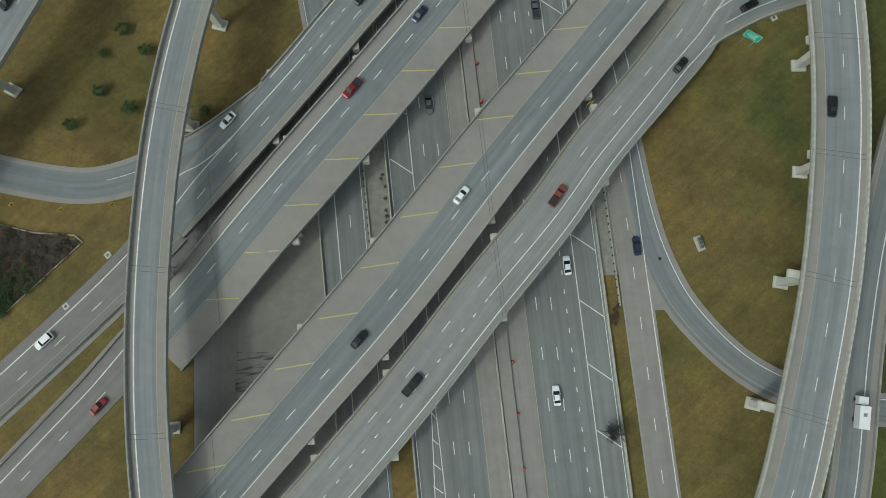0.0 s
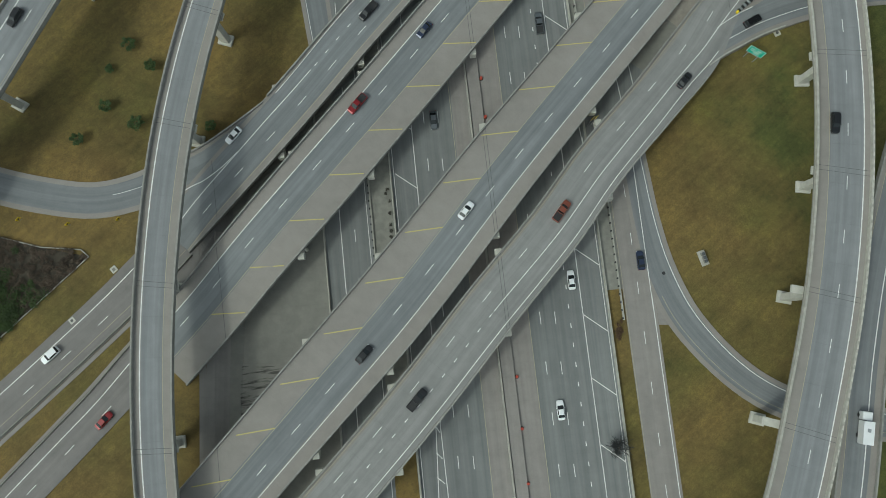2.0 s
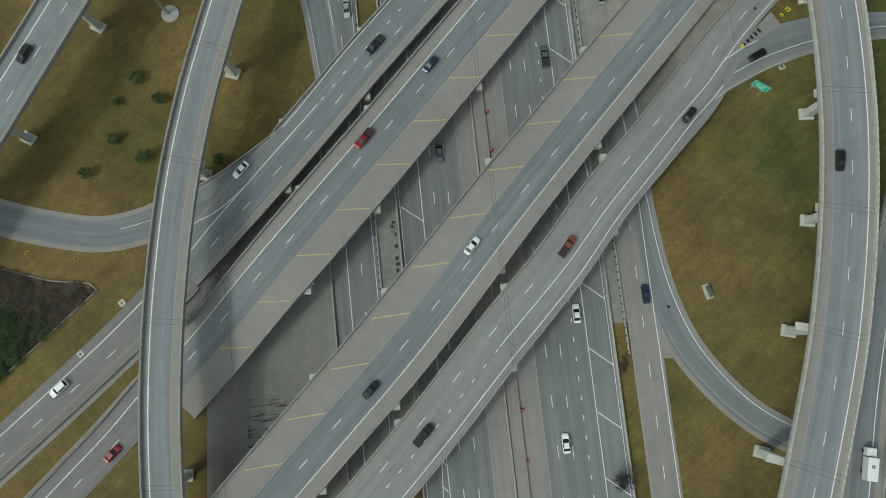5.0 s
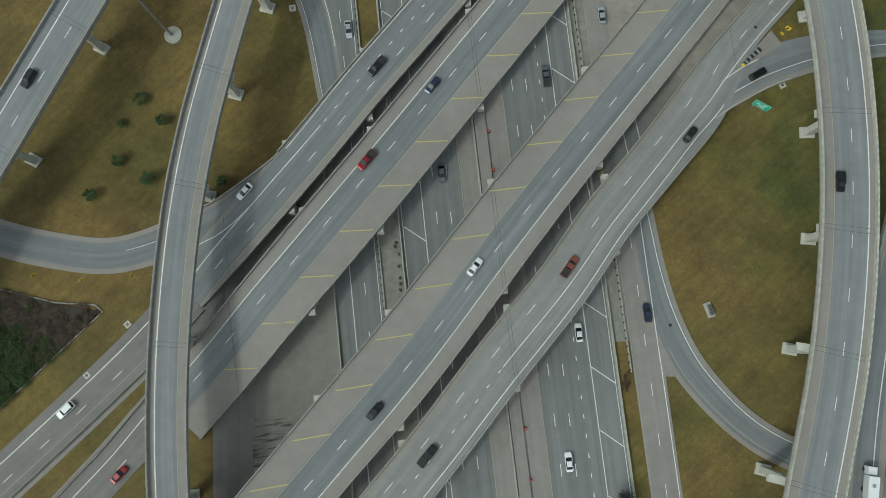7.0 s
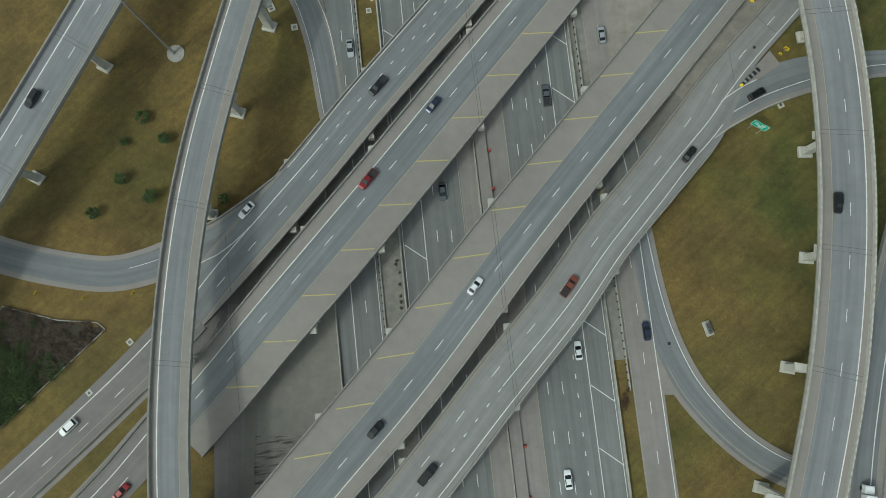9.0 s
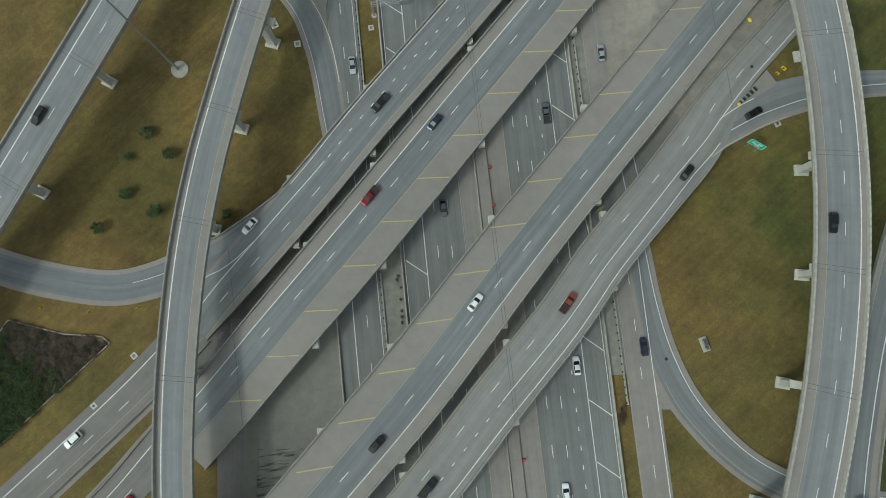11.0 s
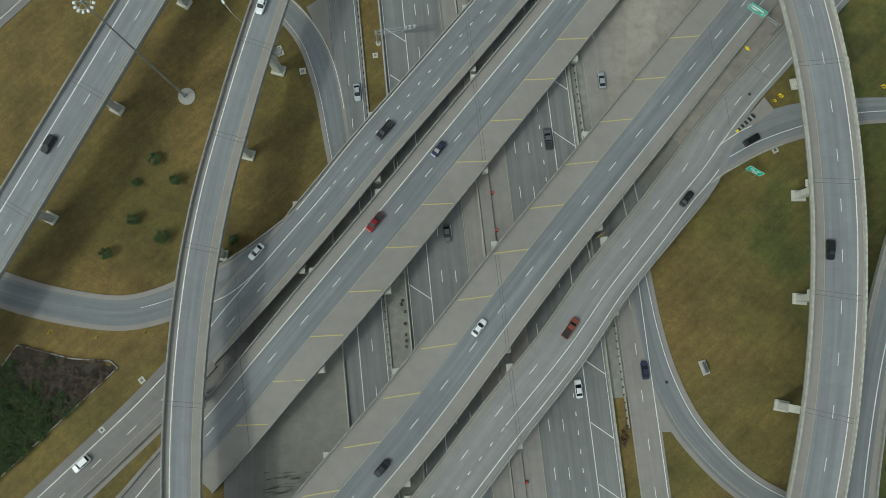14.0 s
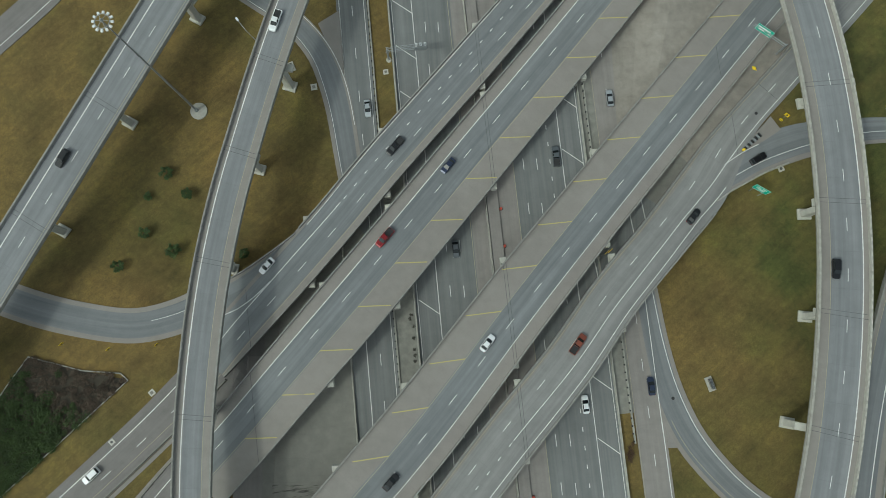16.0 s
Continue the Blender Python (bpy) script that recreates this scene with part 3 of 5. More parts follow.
def bent(top, road, u, reach=1.0, cols=4):
    """A row of columns under a cap beam that runs along the freeway's own direction."""
    best = min(np.linspace(0, road.length, 900), key=lambda s: abs(road.at(s, 0).x - SKEW * road.at(s, 0).y - u))
    d = Vector((SKEW, 1, 0)).normalized()
    c = road.at(best, 0)
    t = road.d[int(np.argmin(abs(road.s - best)))]
    nrm = Vector((t[1], -t[0], 0))
    half = road.width(best) / 2 / abs(d.dot(nrm)) + reach
    ends = []
    for k in (-1, 1):
        so = road.where(*(c + d * half * k).xy)
        ends.append(road.at(so[0], so[1], -1.95))
    a, b = ends
    ax = (b - a).normalized()
    m = Matrix.Translation(a.lerp(b, 0.5)) @ ax.to_track_quat("Y", "Z").to_matrix().to_4x4()
    cap = part("bent_cap", box(1.5, (b - a).length, 1.2, m @ Matrix.Translation((0, 0, -1.2)), 0.06), PIER, top, "pale concrete bent cap")
    for k in range(2):
        so = ends[k]
        e = so + (a.lerp(b, 0.5) - so).normalized() * 0.75
        mm = Matrix.Translation(e) @ ax.to_track_quat("Y", "Z").to_matrix().to_4x4()
        part("cap_end", box(1.6, 1.5, 1.5, mm @ Matrix.Translation((0, 0, -0.4)), 0.06), PIER, cap)
    for i in range(cols):
        p = a.lerp(b, (i + 0.5) / cols)
        g = height(p.x, p.y) - 0.15
        part("column", rod((p.x, p.y, g), (p.x, p.y, p.z - 1.1), 0.5, 0.5, 12), PIER, cap)


A, ra = bridge("overpass_bridge", [(-66.4, 23.8, 4.6, 9.95), (-60.2, 31.6, 5.6, 11.5), (-47.6, 46.2, 6.4, 12), (-35.3, 61, 6.2, 12), (-25.7, 73.4, 5.5, 12), (-11.7, 90.3, 4.8, 12), (-1.7, 102.2, 4.5, 12), (19.8, 128.1, 4.2, 11.5), (59.6, 176.3, 4, 10.95), (139.6, 272.3, 3, 10.95)],
               [-5.0, 3.9], [SHOULDER, LANE, SHOULDER], "grey concrete overpass with two lanes and merging ramp", spans={-1: (41, None)})
B, rb = bridge("overpass_bridge", [(-68.2, -5.2, 4.9, 17), (-56.6, 7.7, 7.0, 16.9), (-45.8, 20.4, 9.6, 17), (-31.7, 37.4, 9.7, 17.6), (-14.7, 58.7, 7.6, 17.6), (1.9, 79.9, 5.6, 17.5), (25.6, 109.5, 4.2, 17), (60, 153, 3.5, 17), (150, 262, 3, 17)],
               [-5.5, 1.8], [SHOULDER, LANE, SHOULDER], "grey concrete overpass with yellow hatched shoulder")
C, rc = bridge("overpass_bridge", [(-150, -155, 12.0, 18), (-100, -95, 12.3, 18), (-62, -49, 12.4, 18), (-45, -29, 12.4, 18), (-31, -12.7, 12.4, 18.4), (-13, 8.4, 12.0, 18.8), (12.0, 40.8, 9.6, 18), (27.6, 60.3, 7.2, 17.4), (49.4, 87.0, 4.6, 17.2), (74.4, 117.4, 3.4, 16.8), (130, 183, 3, 17)],
               [-2.0, 5.4], [SHOULDER, LANE, SHOULDER], "broad grey concrete overpass with yellow hatched shoulder")
D, rd = bridge("overpass_bridge", [(-130, -158, 11.6, 13.3), (-45, -58, 11.8, 13.3), (-18, -27, 11.9, 13.3), (-4.6, -10.9, 11.8, 13.3), (9.3, 7.0, 11.5, 13.3), (24.6, 25.7, 10.4, 13.1), (35.9, 41.4, 8.8, 12.9), (49.4, 57.2, 6.6, 13), (60.5, 70.9, 4.6, 13.6), (66, 79.8, 4.0, 11.4), (71.7, 88.1, 3.5, 8.8), (83, 100.7, 2.9, 8.4), (104.4, 124.5, 2.7, 9.2), (160, 190, 2.7, 9.2)],
               [-5.2, 4.6], [SHOULDER, DRAMP, DRAMP], "grey concrete overpass ramp with three marked lanes", spans={1: (None, 294)})
L, rl = bridge("flyover_ramp", [(-50, -120, 18.5, 9.3), (-56, -75, 19, 9.3), (-62.3, -37, 19.4, 9.3), (-64.3, -18, 19.5, 9.3), (-65.1, 2, 19.6, 9.3), (-64.7, 22, 19.6, 9.3), (-63, 43, 19.6, 9.3), (-60, 62, 19.4, 9.2), (-55.6, 81, 19.1, 9.0), (-50.6, 100, 18.8, 9.0), (-45.5, 117, 18.4, 9.0), (-28, 165, 17, 9), (10, 250, 15, 9)],
               [-2.6, 2.2], [SHOULDER, RAMP, SHOULDER], "narrow curved concrete flyover ramp on hammerhead piers", parapet=(0.4, 0.95))
R, rr = bridge("flyover_ramp", [(40, -120, 19, 12.9), (59, -70, 19.8, 12.9), (72.2, -37, 20, 12.9), (78.6, -14, 20, 12.9), (84.3, 11.4, 20, 12.9), (87.9, 40, 20, 12.9), (88.7, 65, 20, 12.8), (87.2, 90, 19.8, 12.7), (83, 114, 19.6, 12.5), (70, 160, 19, 12.5), (35, 245, 18, 12.5)],
               [-3.2, 4.6], [SHOULDER, RAMP, SHOULDER], "wide curved concrete flyover ramp on hammerhead piers", parapet=(0.5, 0.95), pmat=CONC)
F, rf = bridge("flyover_ramp", [(-198.6, -110.6, 18, 11.2), (-136.9, 3.8, 18.3, 11.2), (-113.1, 47.8, 18.5, 11.2), (-89.4, 91.8, 18.5, 11.2), (-60.9, 144.6, 18.5, 11.2), (5.6, 267.8, 18, 11.2)],
               [-3.2, 4.6], [RAMP, RAMP, RAMP], "straight pale concrete flyover ramp", parapet=(0.4, 0.95))
E_, r2 = bridge("flyover_ramp", [(60.5, -120, 8, 9.5), (81.4, -70, 9, 9.5), (89.9, -39, 10, 9.5), (95.7, -3, 10, 9.5), (101.9, 25, 10, 9.5), (113.5, 60, 10, 9.5), (149, 130, 9, 9.5), (230, 260, 6, 9.5)],
                [-3.0, 2.8], [SHOULDER, LANE, SHOULDER], "lower curved concrete ramp beside the flyover", parapet=(0.4, 0.9))

# the loop ramp joins the first overpass along this link
J, rj = bridge("ramp_link", [(-72, 37.4, 4.3, 9.4), (-66, 39.6, 4.75, 9.2), (-59, 42.8, 5.3, 8.6), (-52, 47.8, 5.95, 7.8), (-45, 54, 6.15, 6.4), (-37.5, 62, 6.1, 4)],
               [-3.0, 3.0], [SHOULDER, LANE, SHOULDER], "flared concrete ramp link merging into an overpass", girder=0.8, spans={1: (0, 0), -1: (None, 34)})


def bend(*pairs):
    return lambda s: float(np.interp(s, [p[0] for p in pairs], [p[1] for p in pairs]))


# markings
part("lane_line", ra.strip("lane_line", bend((0, -1.8), (15, -2.0), (36, -2.15), (60, -1.9)), 0.22, WHITE, s0=3, s1=53), None, A)
part("lane_line", ra.strip("lane_line", bend((40, -4.8), (52, -4.9), (72, -5.3), (120, -5.2)), 0.2, WHITE, s0=43), None, A)
part("lane_line", ra.strip("lane_line", bend((10.6, -5.7), (12, -5.25), (15, -3.8), (19, -2.75), (22, -2.4), (26, -2.2)), 0.22, WHITE, s0=10.6, s1=26), None, A)
dashes(ra, A, -1.85, period=4.27, length=1.1, width=0.2, s0=54.9)
dashes(ra, A, 1.45, period=11.6, s0=10.8)
part("lane_line", ra.strip("lane_line", 4.1, 0.14, OLDYELLOW), None, A)
part("lane_line", rb.strip("lane_line", -5.4, 0.22, WHITE), None, B)
dashes(rb, B, bend((0, -2.3), (35, -2.3), (110, -1.8)), period=12.15, s0=10.5)
YB = bend((0, 1.5), (45, 1.6), (103, 2.0), (125, 2.1))
part("lane_line", rb.strip("lane_line", YB, 0.15, OLDYELLOW), None, B)
part("lane_line", rc.strip("lane_line", bend((0, 5.75), (200, 5.7), (250, 5.35), (340, 5.1)), 0.17, WHITE), None, C)
dashes(rc, C, bend((166, 2.2), (190, 1.9), (250, 1.8), (330, 1.6)), period=11.7, s0=224.3 - 17 * 11.7)
YC = bend((0, -1.6), (190, -1.6), (260, -1.85), (340, -2.05))
part("lane_line", rc.strip("lane_line", YC, 0.15, OLDYELLOW), None, C)
part("lane_line", rd.strip("lane_line", bend((0, 4.7), (202, 4.8), (223, 5.1), (250, 5.0), (267, 4.9), (284, 4.4), (291, 4.3), (302, 5.3)), 0.2, WHITE, s1=301), None, D)
part("lane_line", rd.strip("lane_line", bend((216, 1.1), (250, 1.5), (264, 1.6), (276, 1.2), (288, 1.0), (295, 1.3), (304, 2.1), (312, 2.8), (319, 3.2), (339, 3.05)), 0.2, WHITE, s0=216, s1=420), None, D)
dashes(rd, D, bend((170, -2.8), (204, -2.6), (217, -2.3), (257, -1.9), (270, -2.0), (283, -2.5), (296, -2.4)), period=13.15, s0=204.4 - 15 * 13.15, s1=300)
dashes(rd, D, bend((308, -0.9), (319, 0.0), (332, -0.2)), period=12.0, s0=308)
dashes(rd, D, bend((184, 0.6), (215, 1.1)), period=4.36, length=1.1, width=0.2, s0=201.7 - 46 * 4.36, s1=216)
part("lane_line", rd.strip("lane_line", edge(rd, -1, 0.9), 0.14, OLDYELLOW), None, D)
nose_line = Road([(66.6, 76.9, 4.16, 1), (69.6, 79.0, 4.05, 1), (72.8, 81.0, 3.85, 1), (76.0, 82.6, 3.66, 1)])
part("lane_line", nose_line.strip("lane_line", 0, 0.2, WHITE), None, D)


def seam(top, road, marks, width=0.11):
    """A sealed joint through (station, offset) marks on a deck."""
    pts = [road.at(s, o, 0.05) for s, o in marks]
    r = Road([(p.x, p.y, p.z, 1) for p in pts], step=1.5)
    part("expansion_joint", r.strip("expansion_joint", 0, width, TAR, 0.0), None, top)


seam(D, rd, [(319, -3.6), (316.3, -0.9), (312.4, 2.4), (310.8, 3.6)])
seam(D, rd, [(330.3, -3.6), (330.4, 3.0)])
seam(C, rc, [(341.7, -1.9), (338.7, 1.1), (335, 5)])
for top, road, left, dash, right, s0 in ((L, rl, -2.8, None, 2.2, 0), (R, rr, -3.3, 0.85, 4.5, 5.0), (F, rf, -2.9, 1.0, 4.2, 5.2), (E_, r2, -3.0, None, 1.6, 0)):
    lm, rm = (OLDYELLOW, WHITE) if top in (R, E_) else (WHITE, OLDYELLOW)
    part("lane_line", road.strip("lane_line", left, 0.26 if lm is WHITE else 0.14, lm), None, top)
    part("lane_line", road.strip("lane_line", right, 0.26 if rm is WHITE else 0.14, rm), None, top)
    if dash is not None:
        dashes(road, top, dash, width=0.17, period=12.1, s0=s0)


def yellow_bars(top, road, line, spots, dx, dy):
    """Thick yellow bars across a closed shoulder, from the yellow edge line outwards."""
    for x, y in spots:
        s, _ = road.where(x, y)
        a = road.at(s, line(s), 0.05)
        s2, o2 = road.where(a.x + dx, a.y + dy)
        b = road.at(s2, o2, 0.05)
        m = (b - a).to_track_quat("Y", "Z").to_matrix().to_4x4()
        m.translation = (a + b) / 2
        part_at("hatch_bar", dash_mesh(round((b - a).length, 1), 0.25, YELLOW), m, top)


yellow_bars(B, rb, YB, [(-64.6 + 8.93 * k, -5.9 + 11.22 * k) for k in range(1, 15)], 8.1, 0.4)
for k in range(-6, 14):
    yellow_bars(C, rc, YC, [(-30.2 + 9.36 * k, -8.2 + 11.5 * k)], -8.8, -1.5 + 0.07 * k)

for top, road, us in ((A, ra, (-36, -14.5, 13.6, 41)), (B, rb, (-33, -14.5, 13.6, 41)), (C, rc, (-33, -14.5, 13.6, 41)), (D, rd, (-33, -14.5, 13.6, 41.5))):
    for u in us:
        bent(top, road, u)
        s = min(np.linspace(0, road.length, 900), key=lambda q: abs(road.at(q, 0).x - SKEW * road.at(q, 0).y - u))
        if u in (13.6,):
            joint(top, road, s, (SKEW, 1))
for top, road, spots in ((R, rr, ((86.7, 37.4), (81.7, 10), (75.5, -19.5), (88.5, 64.5), (87.5, 94), (60, -62), (78, 130))), (L, rl, ((-58.2, 76), (-50.4, 99.2), (-62, 48.5), (-63.5, -24), (-65, 12), (-38, 135))), (F, rf, ((-109.5, 59.3), (-92.3, 88.3), (-75.5, 118), (-126, 29.8)))):
    for x, y in spots:
        s, _ = road.where(x, y)
        hammer_pier(top, road, s, off={(-50.4, 99.2): 1.6, (87.5, 94): 2.2, (81.7, 10): -2.4, (75.5, -19.5): -3.6, (-109.5, 59.3): -0.8, (-92.3, 88.3): -0.8}.get((x, y), 0.0))
        p = road.at(s, 0)
        t = road.d[int(np.argmin(abs(road.s - s)))]
        joint(top, road, s, (t[1], -t[0] - 0.05))
for top, road, x, y in ((A, ra, -57.5, 36), (B, rb, -55, 12), (C, rc, -51, -36)):
    joint(top, road, road.where(x, y)[0], (SKEW, 1), 0.1, (0.0,))


# ---- paving and planting on the slopes ----
def draped(name, corners, mat, label, category, lift=0.06, step=2.0, parent=None):
    """A sheet over the ground between four corners (counter-clockwise)."""
    a, b, c, d = [Vector((*p, 0)) for p in corners]
    n = max(2, int((b - a).length / step))
    m = max(2, int((d - a).length / step))
    vs, uv = [], []
    for j in range(m + 1):
        for i in range(n + 1):
            p = a.lerp(b, i / n).lerp(d.lerp(c, i / n), j / m)
            vs.append((p.x, p.y, height(p.x, p.y) + lift))
            uv.append((p.x, p.y))
    fs = [(j * (n + 1) + i, j * (n + 1) + i + 1, (j + 1) * (n + 1) + i + 1, (j + 1) * (n + 1) + i) for j in range(m) for i in range(n)]
    me = mesh_from(name, vs, fs, [mat], uvs=uv)
    return tagged(new(name, me), label, category, kind="structure")


WET, t, b = blank("water_stain", 0.6)
b.inputs["Base Color"].default_value = (0.05, 0.048, 0.042, 1)
pos = t.nodes.new("ShaderNodeNewGeometry").outputs["Position"]
lean = node(t, "ShaderNodeMapping", Rotation=(0, 0, radians(-10)))
t.links.new(pos, lean.inputs[0])
run = noise_tex(t, lean.outputs[0], 1.0, 5, 0.6, (0.16, 1.1, 1))
t.links.new(ramp(t, run, [(0.49, (0, 0, 0)), (0.64, (0.7, 0.7, 0.7))]), b.inputs["Alpha"])
SOIL = plain("dark_soil", (0.05, 0.042, 0.03), 0.95, 0, 0.4, 0.3)
draped("slope_paving_west", [(-57.3, -70), (-52.2, -70), (-53.3, 26), (-60.6, 26)], PALE, "light concrete slope paving below the abutment", "paving", lift=0.07)
draped("slope_paving_mid", [(-52.5, -70), (-43, -70), (-40, 50), (-53.6, 36)], SLOPE, "grey concrete slope paving under the overpass", "paving", lift=0.05)
draped("slope_paving_link", [(-70, 14), (-60, 2), (-43, 40), (-52, 46)], ROADTAN, "tan concrete paving in the gap between two overpasses", "paving", lift=0.02)
draped("slope_paving_slot", [(-49.5, 41), (-40.2, 33), (-26.5, 56.5), (-33.5, 64)], SLOPE, "grey shaded paving in the slot between two overpasses", "paving", lift=0.035)
draped("road_under_bridges", [(28.8, 53), (37.2, 47.6), (52.2, 65.3), (43.8, 70.7)], GROUND_LANE, "grey worn paving of a side road below the overpasses", "road", lift=0.05)
for x, y in ((33.0, 50.3), (42.8, 62.0), (45.9, 65.9)):
    g = Road([(x + 1.2, y - 6, 0.09, 1), (x, y, 0.09, 1), (x - 1.2, y + 6, 0.09, 1)])
    tagged(new("lane_line", g.strip("lane_line", 0, 0.2, WHITE)), "white painted line on a side road below the overpasses", "line", kind="structure")
# Stained tan paving; the gap's shade is put in as greyer SLOPE colour.
draped("slope_paving_gap", [(43.8, 70.7), (52.2, 65.3), (61, 75.5), (53.5, 82)], SLOPE, "stained slope paving between two overpasses, its shade put in as grey", "paving", lift=0.06)
draped("wet_stain", [(-52.6, -19), (-44, -19), (-37.5, -6.5), (-52.8, -6.5)], WET, "dark wet stains on slope paving", "stain", lift=0.09, step=1.0)
draped("slope_paving_east", [(39.5, 88), (60, 75), (92, 112), (37.2, 136)], TANPAVE, "tan concrete slope paving between the overpasses", "paving", lift=0.05)
draped("slope_paving_northeast", [(37.2, 136), (92, 112), (150, 180), (30, 205)], TANPAVE, "tan concrete paving between the overpasses", "paving", lift=0.05)
draped("gore_paving", [(50.95, 3.4), (54.4, 3.4), (52.4, 11), (50.1, 11)], PALE, "small concrete gore apron between road and slip road", "paving", lift=0.1, step=1.0)
cs = [(72.4, 80.8, 3.68), (77.6, 83.6, 3.5), (82.4, 86.8, 3.14), (79.8, 90.4, 3.12), (75.2, 85.4, 3.4)]
nose = mesh_from("gore_paving", [c for c in cs] + [(x, y, 1.0) for x, y, _ in cs], [(0, 1, 2, 3, 4), (9, 8, 7, 6, 5)] + [(i, i + 5, (i + 1) % 5 + 5, (i + 1) % 5) for i in range(5)], [SHOULDER], uvs=[(c[0], c[1]) for c in cs] * 2)
tagged(new("gore_paving", nose), "small tan concrete gore apron behind a crash cushion", "paving", kind="structure")
draped("gore_paving", [(-42.2, 116.8), (-35.2, 101.5), (-34.4, 101.5), (-36.4, 120.6)], SHOULDER, "concrete gore apron at a ramp merge", "paving", lift=0.03, step=2.0)

HEDGE = [(-113, 25.5), (-99, 22.1), (-89.2, 21.5), (-87.2, 19.8), (-126, -17.5), (-160, -48), (-160, 5), (-124, 8)]


def inside(x, y, poly):
    hit = False
    for (x0, y0), (x1, y1) in zip(poly, poly[1:] + poly[:1]):
        if (y0 > y) != (y1 > y) and x < (x1 - x0) * (y - y0) / (y1 - y0) + x0:
            hit = not hit
    return hit


draped("planting_bed", [(-126, -17.5), (-87.2, 19.8), (-99, 22.1), (-124, 8)], SOIL, "dark soil bed full of brush", "soil", lift=0.02)
draped("planting_bed_outer", [(-160, -48), (-126, -17.5), (-124, 8), (-160, 5)], SOIL, "dark soil bed full of brush", "soil", lift=0.02)
draped("planting_bed_north", [(-124, 8), (-99, 22.1), (-113, 25.5), (-118.5, 16.8)], SOIL, "dark soil bed full of brush", "soil", lift=0.02)
for a, b in zip(HEDGE[:5], HEDGE[1:6]):
    r = Road([(*a, None, 1), ((a[0] + b[0]) / 2, (a[1] + b[1]) / 2, None, 1), (*b, None, 1)])
    tagged(new("kerb", r.loft("kerb", barrier_section(0, 0.16, 0.26, 0.22), [CONC])), "thin pale concrete kerb round a brush bed", "kerb", kind="structure")
r = Road([(-113, 25.5, None, 1), (-118, 18, None, 1), (-124, 8, None, 1)])
tagged(new("kerb", r.loft("kerb", barrier_section(0, 0.16, 0.26, 0.22), [CONC])), "thin pale concrete kerb round a brush bed", "kerb", kind="structure")


def leaves(spots, per, size, rng, squash=0.7):
    """Loose leaf clumps round each (x, y, z, radius)."""
    vs, fs = [], []
    for x, y, z, rad in spots:
        for _ in range(per):
            d = Vector((rng.gauss(0, 1), rng.gauss(0, 1), rng.gauss(0, 1))).normalized() * rad * rng.random() ** 0.45
            c = Vector((x + d.x, y + d.y, z + rad * squash + d.z * squash))
            if c.z < height(c.x, c.y):
                c.z = height(c.x, c.y) + 0.05
            u = Vector((rng.gauss(0, 1), rng.gauss(0, 1), rng.gauss(0, 0.5))).normalized() * size * rng.uniform(0.6, 1.3)
            w = u.cross(Vector((rng.gauss(0, 0.6), rng.gauss(0, 0.6), 1))).normalized() * size * rng.uniform(0.35, 0.6)
            k = len(vs)
            vs += [c - u, c + w, c + u, c - w]
            fs.append((k, k + 1, k + 2, k + 3))
    return vs, fs


rng = random.Random(5)
green_spots, brown_spots = [], []
while len(green_spots) + len(brown_spots) < 1250:
    x, y = rng.uniform(-140, -87), rng.uniform(-30, 26)
    if not inside(x, y, HEDGE):
        continue
    g = height(x, y)
    # the east and north of the bed is dry, the south-west is green
    wet = (-(x + 102) * 0.8 - (y - 10) * 1.0) / 14 + rng.gauss(0, 0.35) + (0.7 if x > -93 and y > 17 else 0)
    if wet > 0.25:
        green_spots.append((x, y, g, rng.uniform(0.8, 1.9)))
    else:
        brown_spots.append((x, y, g, rng.uniform(0.35, 1.0)))
tagged(new("shrubs", mesh_from("shrubs", *leaves(green_spots, 100, 0.24, rng), [THICKET])), "dense dark green shrubs in a kerbed bed", "shrub", kind="stuff")
tagged(new("dry_brush", mesh_from("dry_brush", *leaves(brown_spots, 60, 0.17, rng), [BRUSH])), "dry brown brush in a kerbed bed", "brush", kind="stuff")


def small_tree(x, y, h, rad, seed, label, leaf=LEAF, per=60, clumps=17, size=0.22):
    rng = random.Random(seed)
    g = height(x, y) - 0.12
    top = empty("tree", (x, y, g), label, "tree", "young trees on the grass")
    bm = rod((x, y, g), (x, y, g + h * 0.45), 0.09, 0.06)
    spots = []
    for i in range(clumps):
        a = i * 2.4 + rng.uniform(-0.4, 0.4)
        q = rad * rng.uniform(0.35, 0.95)
        tip = (x + math.cos(a) * q, y + math.sin(a) * q, g + h * rng.uniform(0.5, 0.95))
        rod((x, y, g + h * rng.uniform(0.25, 0.45)), tip, 0.04, 0.015, 5, bm)
        spots.append((tip[0], tip[1], tip[2] - 0.25, rad * rng.uniform(0.22, 0.4)))
    part("trunk", bm, BARK, top)
    part("crown", mesh_from("crown", *leaves(spots, per, size, rng, 0.8), [leaf]), None, top)


for i, (x, y, rad, h) in enumerate([(-81.0, 74.4, 1.7, 2.6), (-75.5, 68.6, 1.5, 2.6), (-86, 67.8, 1.1, 2.0), (-86, 58, 1.5, 2.4), (-77.6, 53.2, 1.95, 2.8), (-91.7, 49, 1.6, 2.4)]):
    small_tree(x, y, h, rad, 20 + i, "small young green tree on brown grass")
small_tree(-59.5, 52.8, 1.6, 1.3, 40, "low dark shrub beside a ramp parapet")


